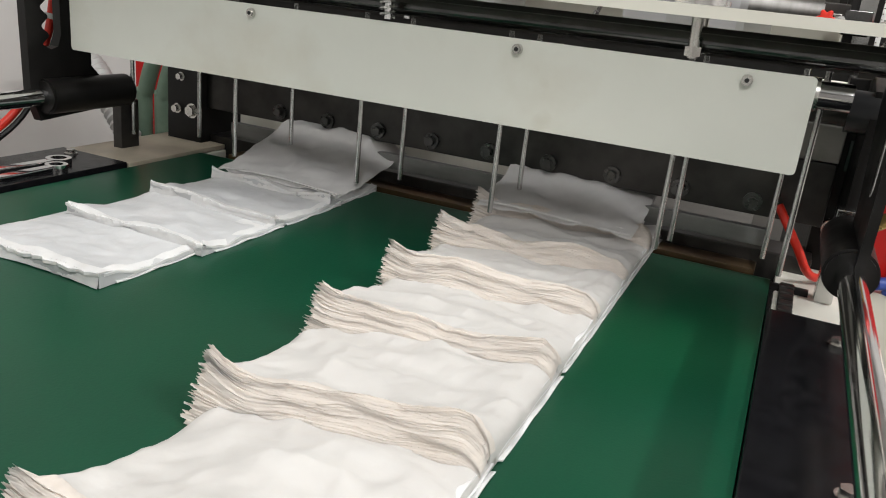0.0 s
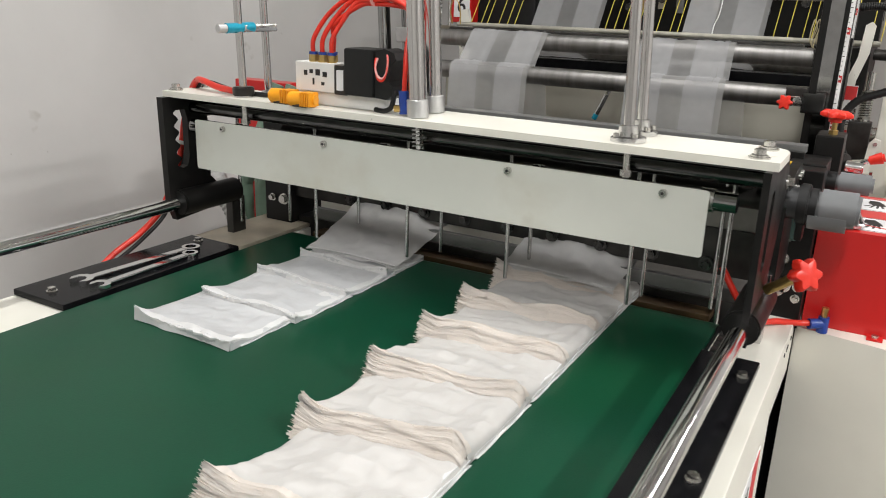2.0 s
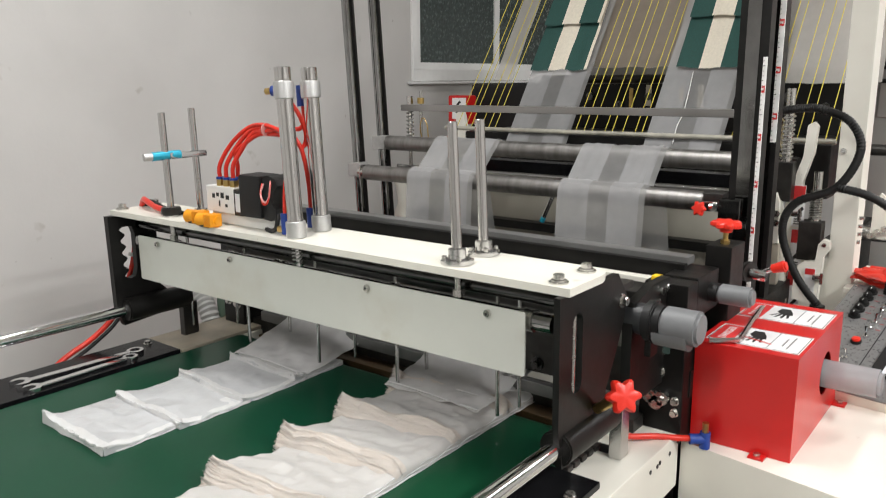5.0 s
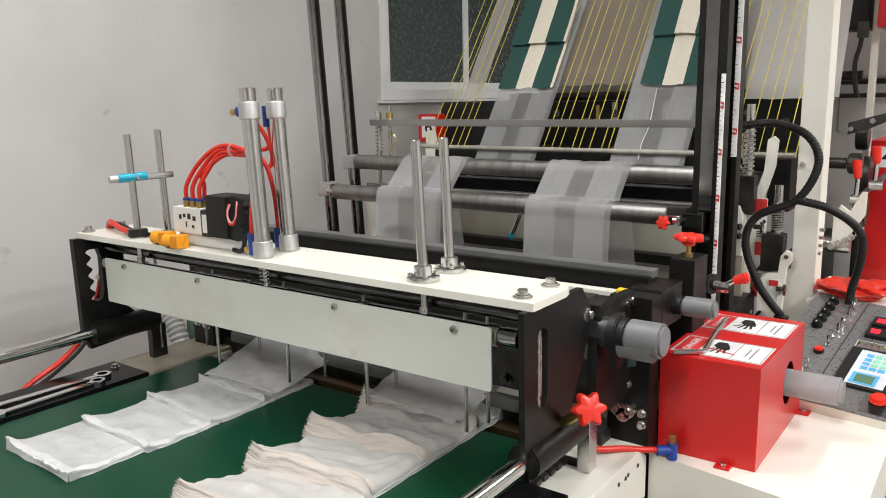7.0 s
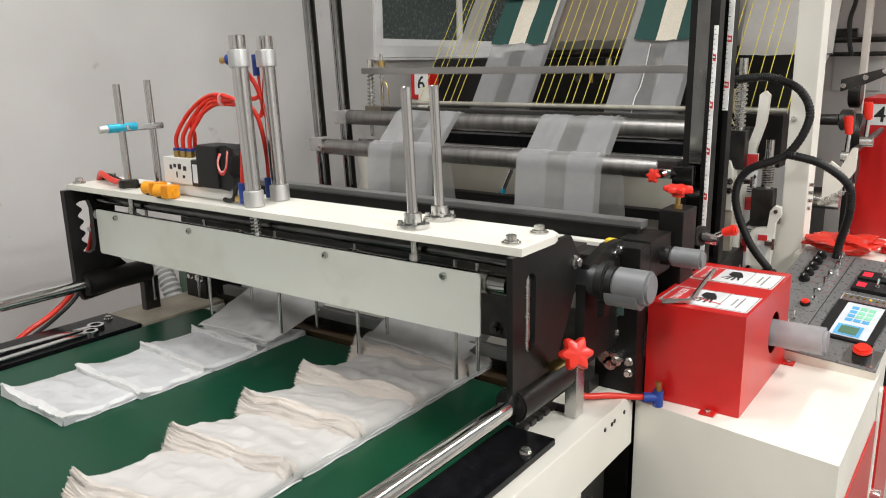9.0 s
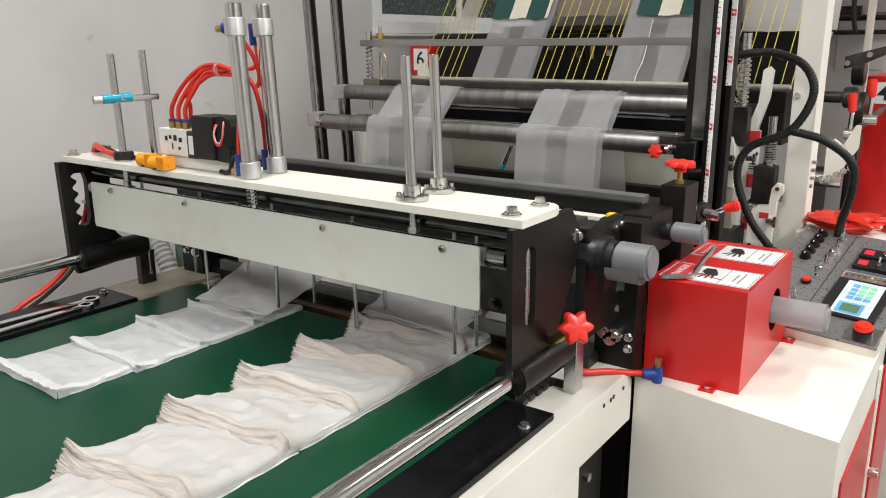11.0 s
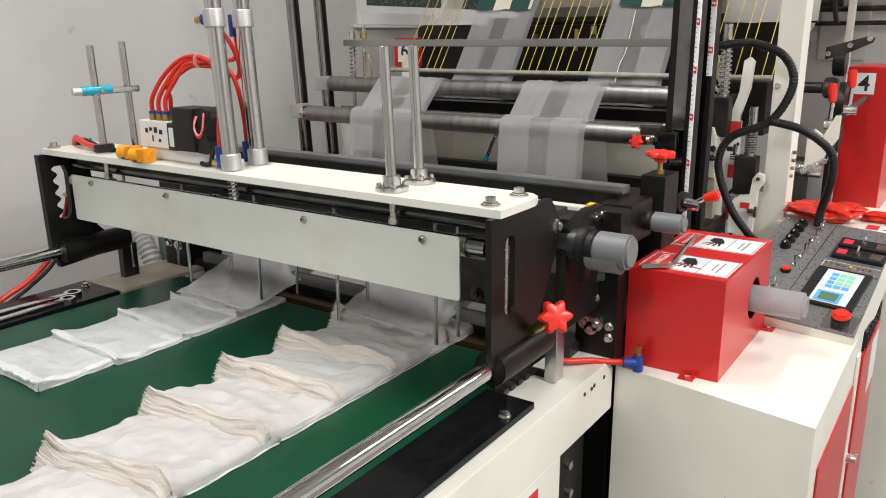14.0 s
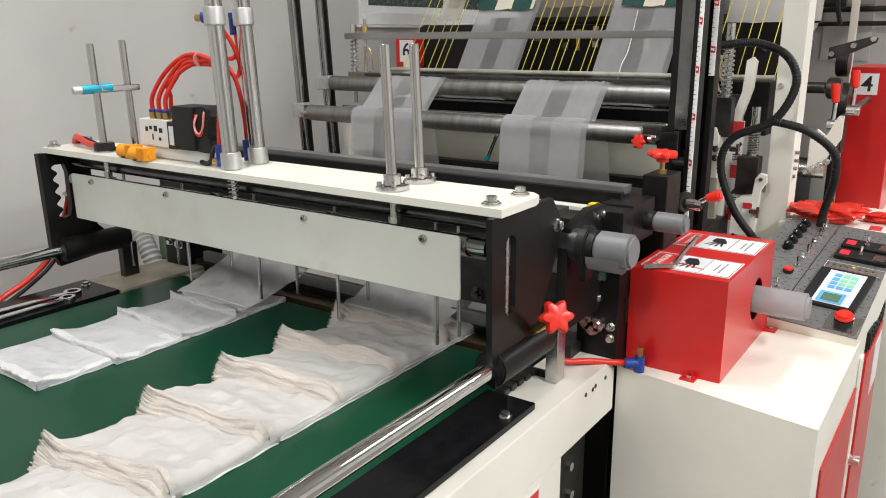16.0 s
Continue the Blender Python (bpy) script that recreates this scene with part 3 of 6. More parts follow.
# guide posts
for gx, gy, top_z, rr, disc in ((-0.920, 1.064, 1.500, 0.0075, 1), (-0.926, 1.142, 1.507, 0.0075, 0), (-0.152, 1.065, 1.500, 0.0082, 2), (-0.155, 1.142, 1.500, 0.0082, 2)):
    gp = thing("guide_post", "slim polished steel guide post on the gantry", "post", "gantry guide posts")
    part("rod", lathe(nb(), gx, gy, [(rr, 1.280), (rr, top_z - 0.001), (rr - 0.001, top_z)], 24), BRUSHED, gp)
    lean(gp, gx, 1.28, 0.042)
    if disc == 2:
        bm = nb()
        rod(bm, (gx, gy, 1.280), (gx, gy, 1.287), 0.0265, 28, bevel=0.001)
        rod(bm, (gx, gy, 1.288), (gx, gy, 1.304), 0.0145, 24, bevel=0.001)
        fl = part("flange", bm, STEEL, gp, "turned steel flange")
        for k in range(4):
            a = math.pi / 4 + k * math.pi / 2
            rod_at = (gx + 0.0205 * math.cos(a), gy + 0.0205 * math.sin(a))
            part("screw", rod(nb(), (*rod_at, 1.288), (*rod_at, 1.2935), 0.0042, 10), ZINC, fl)
    elif disc == 1:
        part("collar", rod(nb(), (gx, gy, 1.283), (gx, gy, 1.300), 0.021, 28, bevel=0.002), DARKSTEEL, gp, "dark knurled collar")
        part("washer", rod(nb(), (gx, gy, 1.280), (gx, gy, 1.283), 0.0185, 24), STEEL, gp)
    else:
        part("collar", rod(nb(), (gx, gy, 1.280), (gx, gy, 1.286), 0.014, 20), STEEL, gp)
    bm = nb()
    rod(bm, (gx, gy, 1.226), (gx, gy, 1.268), 0.006, 14)
    hexa(bm, (gx, gy, 1.228), (0, 0, 1), 0.0095, 0.010)
    part("lower_nut", bm, ZINC, gp)
cl = thing("sensor_clamp", "blue and chrome sensor clamp on the guide posts", "clamp")
part("arm", bx(nb(), -0.930, -0.913, 1.068, 1.160, 1.402, 1.416, 0.003), CHROME, cl)
part("sensor_body", rod(nb(), (-0.930, 1.035, 1.409), (-0.918, 1.095, 1.411), 0.0095, 14), CYAN, cl)
part("sensor_tip", rod(nb(), (-0.934, 1.018, 1.4085), (-0.930, 1.035, 1.409), 0.008, 12), ALU, cl)

# valve block with relay and hoses
vb = thing("valve_block", "white solenoid valve block with red air hoses", "valve")
part("base", bx(nb(), -0.785, -0.59, 1.07, 1.12, 1.280, 1.305, 0.006), WHITE, vb)
part("valve_body", bx(nb(), -0.785, -0.695, 1.06, 1.10, 1.306, 1.358, 0.002), WHITE, vb)
part("side_face", bx(nb(), -0.695, -0.668, 1.058, 1.102, 1.304, 1.356, 0.002), DARKSTEEL, vb)
part("side_label", bx(nb(), -0.689, -0.674, 1.0572, 1.0578, 1.312, 1.348), PAPER, vb)
bm = nb()
for a, b, c, d in ((-0.765, -0.757, 1.334, 1.343), (-0.752, -0.744, 1.338, 1.345), (-0.738, -0.728, 1.335, 1.346), (-0.722, -0.712, 1.333, 1.342), (-0.745, -0.741, 1.318, 1.330), (-0.725, -0.718, 1.318, 1.324)):
    bx(bm, a, b, 1.0594, 1.0599, c, d)
part("port_marks", bm, INK, vb)
sol = part("solenoid", bx(nb(), -0.668, -0.605, 1.050, 1.105, 1.306, 1.388, 0.005), RUBBER, vb, "black solenoid housing")
part("plug", prism(nb(), [(-0.6045, 1.384), (-0.585, 1.390), (-0.566, 1.384), (-0.561, 1.372), (-0.572, 1.362), (-0.577, 1.335), (-0.568, 1.328), (-0.568, 1.312), (-0.582, 1.304), (-0.6045, 1.306)], "y", 1.056, 1.100, 0.002), RUBBER, sol)
part("solenoid_cable", tube(nb(), [(-0.575, 1.07, 1.325), (-0.568, 1.06, 1.31), (-0.572, 1.058, 1.292), (-0.59, 1.062, 1.284), (-0.61, 1.066, 1.2845)], 0.0045), RUBBER, vb)
for k in range(2):
    part("lead_wire", tube(nb(), [(-0.602 + 0.004 * k, 1.055, 1.374), (-0.598, 1.047, 1.358), (-0.590, 1.044, 1.340 + 0.004 * k), (-0.581, 1.045, 1.338 + 0.004 * k), (-0.575, 1.047, 1.352), (-0.574, 1.050, 1.370), (-0.580, 1.057, 1.380)], 0.0019, 6), REDTUBE if k == 0 else PINKWIRE, sol)
# each hose runs from a port of the block, through the tied bundle, to one elbow of a cylinder
ENDS = [
    [(-0.575, 1.098, 1.462), (-0.553, 1.090, 1.435), (-0.549, 1.070, 1.395), (-0.545, 1.060, 1.355), (-0.546, 1.059, 1.322)],
    [(-0.580, 1.105, 1.466), (-0.560, 1.112, 1.448), (-0.556, 1.122, 1.415), (-0.558, 1.132, 1.365), (-0.558, 1.134, 1.322)],
    [(-0.582, 1.110, 1.474), (-0.566, 1.122, 1.474), (-0.560, 1.130, 1.487), (-0.566, 1.134, 1.510), (-0.567, 1.134, 1.524)],
    [(-0.578, 1.108, 1.458), (-0.558, 1.120, 1.440), (-0.553, 1.126, 1.462), (-0.552, 1.110, 1.500), (-0.549, 1.080, 1.532), (-0.546, 1.064, 1.545)],
]
for k, tail in enumerate(ENDS):
    hx, hy = (-0.752 + 0.021 * (k % 3), 1.072) if k < 3 else (-0.722, 1.092)
    bm = nb()
    rod(bm, (hx, hy, 1.356), (hx, hy, 1.371), 0.0085, 6)
    ft = part("port_fitting", bm, BRASS, vb)
    part("release_ring", rod(nb(), (hx, hy, 1.371), (hx, hy, 1.376), 0.008, 14), BLUE, ft)
    j = 0.0055 * k
    part("air_hose", tube(nb(), [(hx, hy, 1.372), (hx + 0.002, hy, 1.400), (hx + 0.026 - j, 1.085, 1.442 - j), (-0.685 + j, 1.098, 1.474 - j), (-0.640, 1.102 + 0.005 * (k % 2), 1.479 - j)] + tail, 0.0043, 10), REDTUBE, vb)
part("hose_tie", rod(nb(), (-0.641, 1.104, 1.471), (-0.6385, 1.104, 1.471), 0.0132, 16), PINKWIRE, vb)
for k in range(2):
    sil = thing("air_silencer", "orange plastic thumb-shaped silencer on the plate", "silencer", "orange silencers")
    x0 = -0.830 + 0.056 * k
    bm = nb()
    rod(bm, (x0, 1.040 - 0.012 * k, 1.2935), (x0 + 0.054, 1.050 - 0.012 * k, 1.2935), 0.0135, 20, bevel=0.004)
    part("grip", bm, ORANGE, sil)
    bm = nb()
    for q in range(6):
        bx(bm, x0 + 0.030 + 0.004 * q, x0 + 0.032 + 0.004 * q, 1.031 - 0.012 * k, 1.059 - 0.012 * k, 1.282, 1.3065)
    part("ribs", bm, ORANGE, sil)
    part("foot", bx(nb(), x0 + 0.012, x0 + 0.040, 1.034 - 0.012 * k, 1.056 - 0.012 * k, 1.280, 1.286), DARKSTEEL, sil)
rh = thing("red_air_hose", "red air hoses with a black cable tied together", "hose")
part("hose", tube(nb(), [(-0.93, 1.07, 1.286), (-1.0, 1.075, 1.292), (-1.05, 1.085, 1.300), (-1.085, 1.10, 1.297), (-1.115, 1.11, 1.27), (-1.13, 1.10, 1.21), (-1.132, 1.085, 1.14), (-1.135, 1.06, 1.08), (-1.15, 1.035, 1.02), (-1.165, 0.985, 0.975), (-1.17, 0.92, 0.945), (-1.17, 0.85, 0.90)], 0.0065, 10), REDTUBE, rh)
part("cable", tube(nb(), [(-0.80, 1.085, 1.286), (-0.95, 1.085, 1.286), (-1.05, 1.10, 1.296), (-1.10, 1.115, 1.28), (-1.128, 1.112, 1.21), (-1.13, 1.095, 1.13), (-1.145, 1.05, 1.02), (-1.16, 0.99, 0.965), (-1.165, 0.92, 0.93)], 0.0045, 8), RUBBER, rh)
part("cable_tie", rod(nb(), (-1.134, 1.092, 1.158), (-1.134, 1.094, 1.166), 0.013, 12), WHITE, rh)

# two spanners lying on the far cover plate


def spanner(m, size, length, name):
    sp = thing(name, "chrome combination spanner lying on the black plate", "spanner", "spanners on the plate")
    bm = nb()
    bx(bm, -0.0082, 0.0082, -length / 2 + 0.012, length / 2 - 0.012, 0.001, 0.007, 0.002)
    part("shank", bm, CHROME, sp)
    bm = nb()
    ring = []
    for k in range(24):
        a = 2 * math.pi * k / 24
        ring.append([(rr * math.cos(a), length / 2 + rr * math.sin(a), z) for rr, z in ((size * 0.62, 0), (size * 0.62, 0.008), (size * 1.0, 0.008), (size * 1.0, 0))])
    vs = [[bm.verts.new(p) for p in q] for q in ring]
    for k in range(24):
        for q in range(4):
            bm.faces.new((vs[k][q], vs[k][(q + 1) % 4], vs[(k + 1) % 24][(q + 1) % 4], vs[(k + 1) % 24][q]))
    bmesh.ops.recalc_face_normals(bm, faces=bm.faces)
    part("ring_end", bm, CHROME, sp)
    bm = nb()
    s = size * 1.15
    out = [(-s * 0.5, 0.6 * s), (-s, 0.1 * s), (-s, -0.7 * s), (-0.55 * s, -1.15 * s), (-0.5 * s, -0.25 * s), (-0.15 * s, 0.05 * s), (0.15 * s, 0.05 * s), (0.5 * s, -0.25 * s), (0.62 * s, -1.0 * s), (s, -0.6 * s), (s, 0.1 * s), (0.5 * s, 0.6 * s)]
    prism(bm, [(p, -length / 2 + q) for p, q in out], "z", 0, 0.008)
    part("open_end", bm, CHROME, sp)
    sp.matrix_basis = m
    return sp


spanner(pose(-1.062, 0.905, 0.9512, 0, 0, -3), 0.0185, 0.245, "combination_spanner")
spanner(pose(-1.022, 0.89, 0.9512, 0, 0, 2), 0.016, 0.215, "combination_spanner")

# ---------- stacked bags on the belt ----------


def sheet(bm, x0, x1, y0, y1, height, nx, ny, thick, jag=0.0, seed=0, skew=0.0, sag=0.02):
    """A sheet of film with both faces: height(u, v) above the belt, near edge frayed by jag."""
    rng = random.Random(seed)
    fray = [rng.uniform(-1, 1) * jag for _ in range(nx + 1)]
    top, low = [], []
    for j in range(ny + 1):
        v = j / ny
        rt, rl = [], []
        for i in range(nx + 1):
            u = i / nx
            x = x0 + (x1 - x0) * u
            y = y0 + (y1 - y0) * v + skew * u + (fray[i] * (1 - v) ** 2)
            z = height(u, v)
            rt.append(bm.verts.new((x, y, z)))
            rl.append(bm.verts.new((x, y, max(z - thick, BZ + 0.0006))))
        top.append(rt)
        low.append(rl)
    for j in range(ny):
        for i in range(nx):
            bm.faces.new((top[j][i], top[j][i + 1], top[j + 1][i + 1], top[j + 1][i]))
            bm.faces.new((low[j][i], low[j + 1][i], low[j + 1][i + 1], low[j][i + 1]))
    for i in range(nx):
        bm.faces.new((top[0][i + 1], top[0][i], low[0][i], low[0][i + 1]))
        bm.faces.new((top[ny][i], top[ny][i + 1], low[ny][i + 1], low[ny][i]))
    for j in range(ny):
        bm.faces.new((top[j][0], top[j + 1][0], low[j + 1][0], low[j][0]))
        bm.faces.new((top[j + 1][nx], top[j][nx], low[j][nx], low[j + 1][nx]))
    return bm


def pack(x0, x1, y, length, rise, layers, fringe_mat, top_mat, seed, label, group, fan=0.03, skew=0.035, jag=0.003, curl=0.012, foot=0.0, base=0.013):
    """A pile of flat bags lying on the pile before it, its cut near edges fanned out."""
    rng = random.Random(seed)
    th = thing("bag_pile", label, "plastic bags", group)
    ph = [rng.uniform(0, 6.28) for _ in range(8)]
    off = Vector((seed * 3.7, seed * 1.3, 0))
    calm = 1.0 if foot else 0.6

    def wrinkle(x, yy):
        return calm * (0.0075 * noise.noise(Vector((x * 8, yy * 14, 0)) + off) + 0.0055 * noise.noise(Vector((x * 18 + yy * 14, yy * 30, 1)) + off) + 0.0010 * noise.noise(Vector((x * 50, yy * 50, 1)) + off) - 0.006 * abs(noise.noise(Vector((x * 10 - yy * 6, yy * 22 + x * 4, 7)) + off)) - 0.0042 * abs(noise.noise(Vector((x * 22 + yy * 9, yy * 15 - x * 7, 11)) + off)) - 0.0022 * abs(noise.noise(Vector((x * 46 - yy * 20, yy * 38, 13)) + off)) + 0.0035)

    def ridge(u):
        return curl * max(0, 1 - u / 0.2) ** 2 + calm * (0.004 * math.sin(4.6 * u + ph[0]) + 0.0022 * math.sin(11 * u + ph[1]))

    def crown(u, v):
        w = x0 + (x1 - x0) * u
        fade = max(0, 1 - v / 0.45)
        fall = max(min(1, u / 0.05) ** 0.5, 1 - v / 0.22 if v < 0.22 else 0) * (min(1, (1 - u) / 0.07) ** 0.5 if foot else 1)
        z = foot + base + rise * fade ** 1.5 + ridge(u) * fade + 0.005 * math.sin(math.pi * min(1, v * 1.1)) * math.sin(math.pi * u) + wrinkle(w, y + v * length)
        return BZ + 0.003 + max(0.001, z - 0.003) * (0.35 + 0.65 * fall)

    bm = nb()
    sheet(bm, x0, x1, y, y + length, crown, 84, 64, 0.2, jag * 0.4, seed, skew)
    part("top_bag", bm, top_mat, th)
    # the fanned edges: one thin lip above the next, each a little further back
    bm = nb()
    nx = 110 if foot else 60
    jit = [[rng.uniform(-1, 1) for _ in range(nx + 1)] for _ in range(layers)]
    slip = [rng.uniform(-0.0005, 0.0005) for _ in range(layers)]
    side = [rng.uniform(-0.006, 0.004) if foot else 0.0 for _ in range(layers)]
    prev = None
    for k in range(layers):
        f = k / max(1, layers - 1)
        for lip in (0, 1):
            row = []
            for i in range(nx + 1):
                u = i / nx
                g = f + (0.55 / layers if lip else 0)
                gap = 0.0045 * noise.noise(Vector((u * 5, k * 0.07, 2)) + off) + 0.0005 * noise.noise(Vector((u * 14, k * 0.55, 5)) + off) - 0.006 * max(0, noise.noise(Vector((u * 9, k * 0.12, 9)) + off) - 0.45)
                yy = y - fan * (1 - g) + skew * u + slip[k] + jag * 0.13 * jit[k][i] + gap
                zz = BZ + 0.001 + (crown(u, 0) + 0.0008 - BZ) * min(1, g) ** 0.85 + 0.2 * gap
                xx = x0 + side[k] * (1 - u) ** 3 + (x1 - x0) * u
                row.append(bm.verts.new((xx, yy, max(zz, BZ + 0.0008))))
            if prev:
                for i in range(nx):
                    bm.faces.new((prev[i], prev[i + 1], row[i + 1], row[i]))
            prev = row
    last = [bm.verts.new((v.co.x, v.co.y + 0.012, crown(i / nx, 0.012 / length) + 0.0009 + jag * 0.2 * jit[0][i])) for i, v in enumerate(prev)]
    for i in range(nx):
        bm.faces.new((prev[i], prev[i + 1], last[i + 1], last[i]))
    part("frayed_edge", bm, fringe_mat, th, "frayed fanned edges of the bags")
    # the thick rims of a clean pile
    if not foot:
        bm = nb()
        sheet(bm, x1 - 0.011, x1 + 0.001, y + 0.006, y + length * 0.97, lambda u, v: crown(0.955 + 0.03 * u, v) + 0.0014 - 0.002 * u, 4, 40, 0.003, 0, seed, skew)
        part("long_rim", bm, EDGE, th)
        bm = nb()
        sheet(bm, x0 + 0.001, x1, y - 0.002, y + 0.016, lambda u, v: crown(u, v * 0.018 / length) + 0.0018 - 0.0016 * v + 0.0010 * noise.noise(Vector((u * 9, v, seed))), 40, 5, 0.004, 0.002, seed + 3, skew)
        part("sealed_hem", bm, EDGE, th, "white sealed hem")
    # the layered long edge
    for k in range(3 if foot else 2):
        bm = nb()
        dz = 0.002 + (0.002 + foot * 0.7) * k
        sheet(bm, x1 - 0.05, x1 + 0.003 - 0.002 * k + rng.uniform(-0.001, 0.001), y + 0.02, y + length * 0.95, lambda u, v, dz=dz: BZ + dz + 0.0012 * math.sin(14 * v + dz * 900), 3, 26, 0.0015, 0, seed + k, skew)
        part("side_edge", bm, EDGE, th)
    return th


LANE_B = [(-0.386, 0.428), (-0.398, 0.603), (-0.408, 0.770), (-0.412, 0.920), (-0.418, 1.063), (-0.430, 1.225)]
for k, (bx0, by) in enumerate(LANE_B):
    pack(bx0, -0.179, by, 0.19 if k < 5 else 0.12, 0.020 if k < 5 else 0.018, 76, FRINGE, BAG, 11 + k, "pile of white film bags with cream frayed cut edges", "bag piles of the long row", foot=0.004)
LANE_A = [(-0.858, 0.722), (-0.846, 0.860), (-0.846, 1.003), (-0.848, 1.138)]
for k, (bx0, by) in enumerate(LANE_A):
    pack(bx0, bx0 + 0.222, by, 0.165 if k < 3 else 0.14, 0.009, 6, EDGE, THIN, 41 + k, "thin pile of clean white film bags on the belt", "bag piles of the short row", fan=0.003, skew=-0.006, jag=0.0012, curl=0.006, base=0.005)

# loose film that flutters where it leaves the jaws; its origin is its near edge
flaps = []
for x0, y0, z0, ln, up, seed in ((-0.428, 1.235, 0.975, 0.150, 0.040, 5), (-0.848, 1.150, 0.962, 0.215, 0.060, 6), (-0.425, 1.19, 0.972, 0.19, 0.055, 7)):
    fl = thing("loose_bag", "fluttering translucent film bag leaving the jaws", "plastic bag", "loose film bags", at=(x0, y0, z0))
    off = Vector((seed * 2.1, 0, 0))
    bm = nb()
    sheet(bm, 0, 0.226, 0, ln, lambda u, v: BZ + 0.02 + up * v ** 1.4 + 0.012 * math.sin(math.pi * min(1, 0.15 + u)) * v - 0.02 * v * max(0, u - 0.75) * 4 + 0.010 * noise.noise(Vector((u * 2.6, v * 2.5, 0)) + off) * v + 0.0075 * noise.noise(Vector((u * 5 + v * 3, v * 5, 3)) + off) - 0.006 * abs(noise.noise(Vector((u * 6 - v * 4, v * 7, 8)) + off)) + 0.0026 * noise.noise(Vector((u * 16, v * 14, 5)) + off), 30, 24, 0.0006)
    bmesh.ops.translate(bm, verts=bm.verts, vec=(0, 0, -BZ - 0.02))
    part("film", bm, LOOSE, fl)
    bm = nb()
    sheet(bm, 0.004, 0.222, 0.004, 0.009, lambda u, v: BZ + 0.0225 + 0.003 * math.sin(4 * u + seed), 24, 1, 0.0012)
    bmesh.ops.translate(bm, verts=bm.verts, vec=(0, 0, -BZ - 0.02))
    part("sealed_hem", bm, EDGE, fl, "white sealed hem")
    flaps.append((fl, x0, y0, z0))

# ---------- cutting and sealing head ----------
head = thing("cutting_jaw", "dark oily steel cutting jaw across the machine", "machine part")
part("jaw_lip", bx(nb(), -1.03, 0.03, 1.328, 1.3445, 1.102, 1.150, 0.002), mat("dirty_grey_steel", (0.26, 0.25, 0.23), 0.45, 0.7, 0.35, 18, 0.1, 80, stain=0.6, stain_colour=(0.06, 0.055, 0.05), stain_scale=9), head)
part("upper_jaw", bx(nb(), -1.03, 0.03, 1.335, 1.40, 1.012, 1.10, 0.003), DARKSTEEL, head)
part("jaw_back", bx(nb(), -1.03, 0.03, 1.345, 1.42, 1.10, 1.20, 0.004), DARKSTEEL, head)
part("knife_rail", bx(nb(), -0.96, -0.03, 1.318, 1.334, 0.974, 0.9985, 0.002), DULLRAIL, head, "dull steel knife rail")
part("lower_jaw", bx(nb(), -1.03, 0.03, 1.345, 1.42, 0.885, 0.962, 0.003), DARKSTEEL, head)
part("film_guide", bx(nb(), -0.95, -0.04, 1.30, 1.345, 0.93, 0.944, 0.002), mat("brown_guide", (0.09, 0.055, 0.025), 0.4, 0.3, 0.3, 30), head)
for k in range(9):
    qx = -0.864 + 0.1 * k
    bm = nb()
    rod(bm, (qx, 1.335, 1.031), (qx, 1.329, 1.031), 0.013, 18)
    part("jaw_bolt", hexa(bm, (qx, 1.329, 1.031), (0, -1, 0), 0.008, 0.008), BOLT, head)
for x0, x1, y0, spots in ((-1.11, -1.03, 1.32, ((-1.085, 1.005, 0.8), (-1.05, 1.005, 1.2), (-1.075, 1.065, 0.7))), (0.020, 0.100, 1.388, ((0.056, 1.09, 1.0), (0.056, 1.071, 0.45), (0.056, 1.05, 1.0), (0.088, 1.0, 0.7), (0.088, 0.978, 0.7)))):
    col = part("side_column", bx(nb(), x0, x1, y0, 1.436, 0.921, 1.225 if x0 < 0 else 1.212, 0.003), BLACK, head, "black steel bearing column")
    for cxx, qz, sc in spots:
        bm = nb()
        rod(bm, (cxx, y0, qz), (cxx, y0 - 0.0025, qz), 0.0115 * sc, 16)
        part("hex_bolt", rod(bm, (cxx, y0 - 0.0025, qz), (cxx, y0 - 0.011, qz), 0.0085 * sc, 6), ZINC, col)
part("yellow_mark", bx(nb(), 0.030, 0.046, 1.392, 1.410, 1.2125, 1.221, 0.002), YELLOWP, head)
part("valve_body", bx(nb(), 0.035, 0.098, 1.44, 1.55, 1.14, 1.215, 0.004), BLACK, head)
for sx, sz in ((0.044, 0.994), (0.056, 0.984), (0.066, 0.993)):
    bm = nb()
    rod(bm, (sx, 1.39, sz + 0.01), (sx, 1.374, sz + 0.01), 0.013, 16)
    rod(bm, (sx, 1.374, sz + 0.01), (sx, 1.370, sz + 0.01), 0.006, 6)
    part("cap_screw", bm, ZINC, head)
# big soft-grey capped roller ends
for name, x0, x1, cy, cz, rr in (("drive_roller", -1.0, 0.166, 1.275, 1.177, 0.0285), ("feed_roller", -1.0, 0.176, 1.505, 1.177, 0.0185)):
    rl = thing(name, "steel roller with a grey rounded end cap", "roller", "capped rollers")
    part("shaft", rod(nb(), (x0, cy, cz), (x1 - 0.10, cy, cz), rr * 0.7, 24), DARKSTEEL, rl)
    part("end_cap", rod(nb(), (x1 - 0.062, cy, cz), (x1, cy, cz), rr, 32, bevel=0.005), GREY, rl, "grey plastic end cap")
    part("inner_cap", rod(nb(), (x1 - 0.145, cy, cz), (x1 - 0.09, cy, cz), rr * 0.92, 28), DARKCAP, rl, "dark grey inner sleeve")
    part("collar", rod(nb(), (x1 - 0.09, cy, cz), (x1 - 0.062, cy, cz), rr * 0.97, 28), RUBBER, rl)
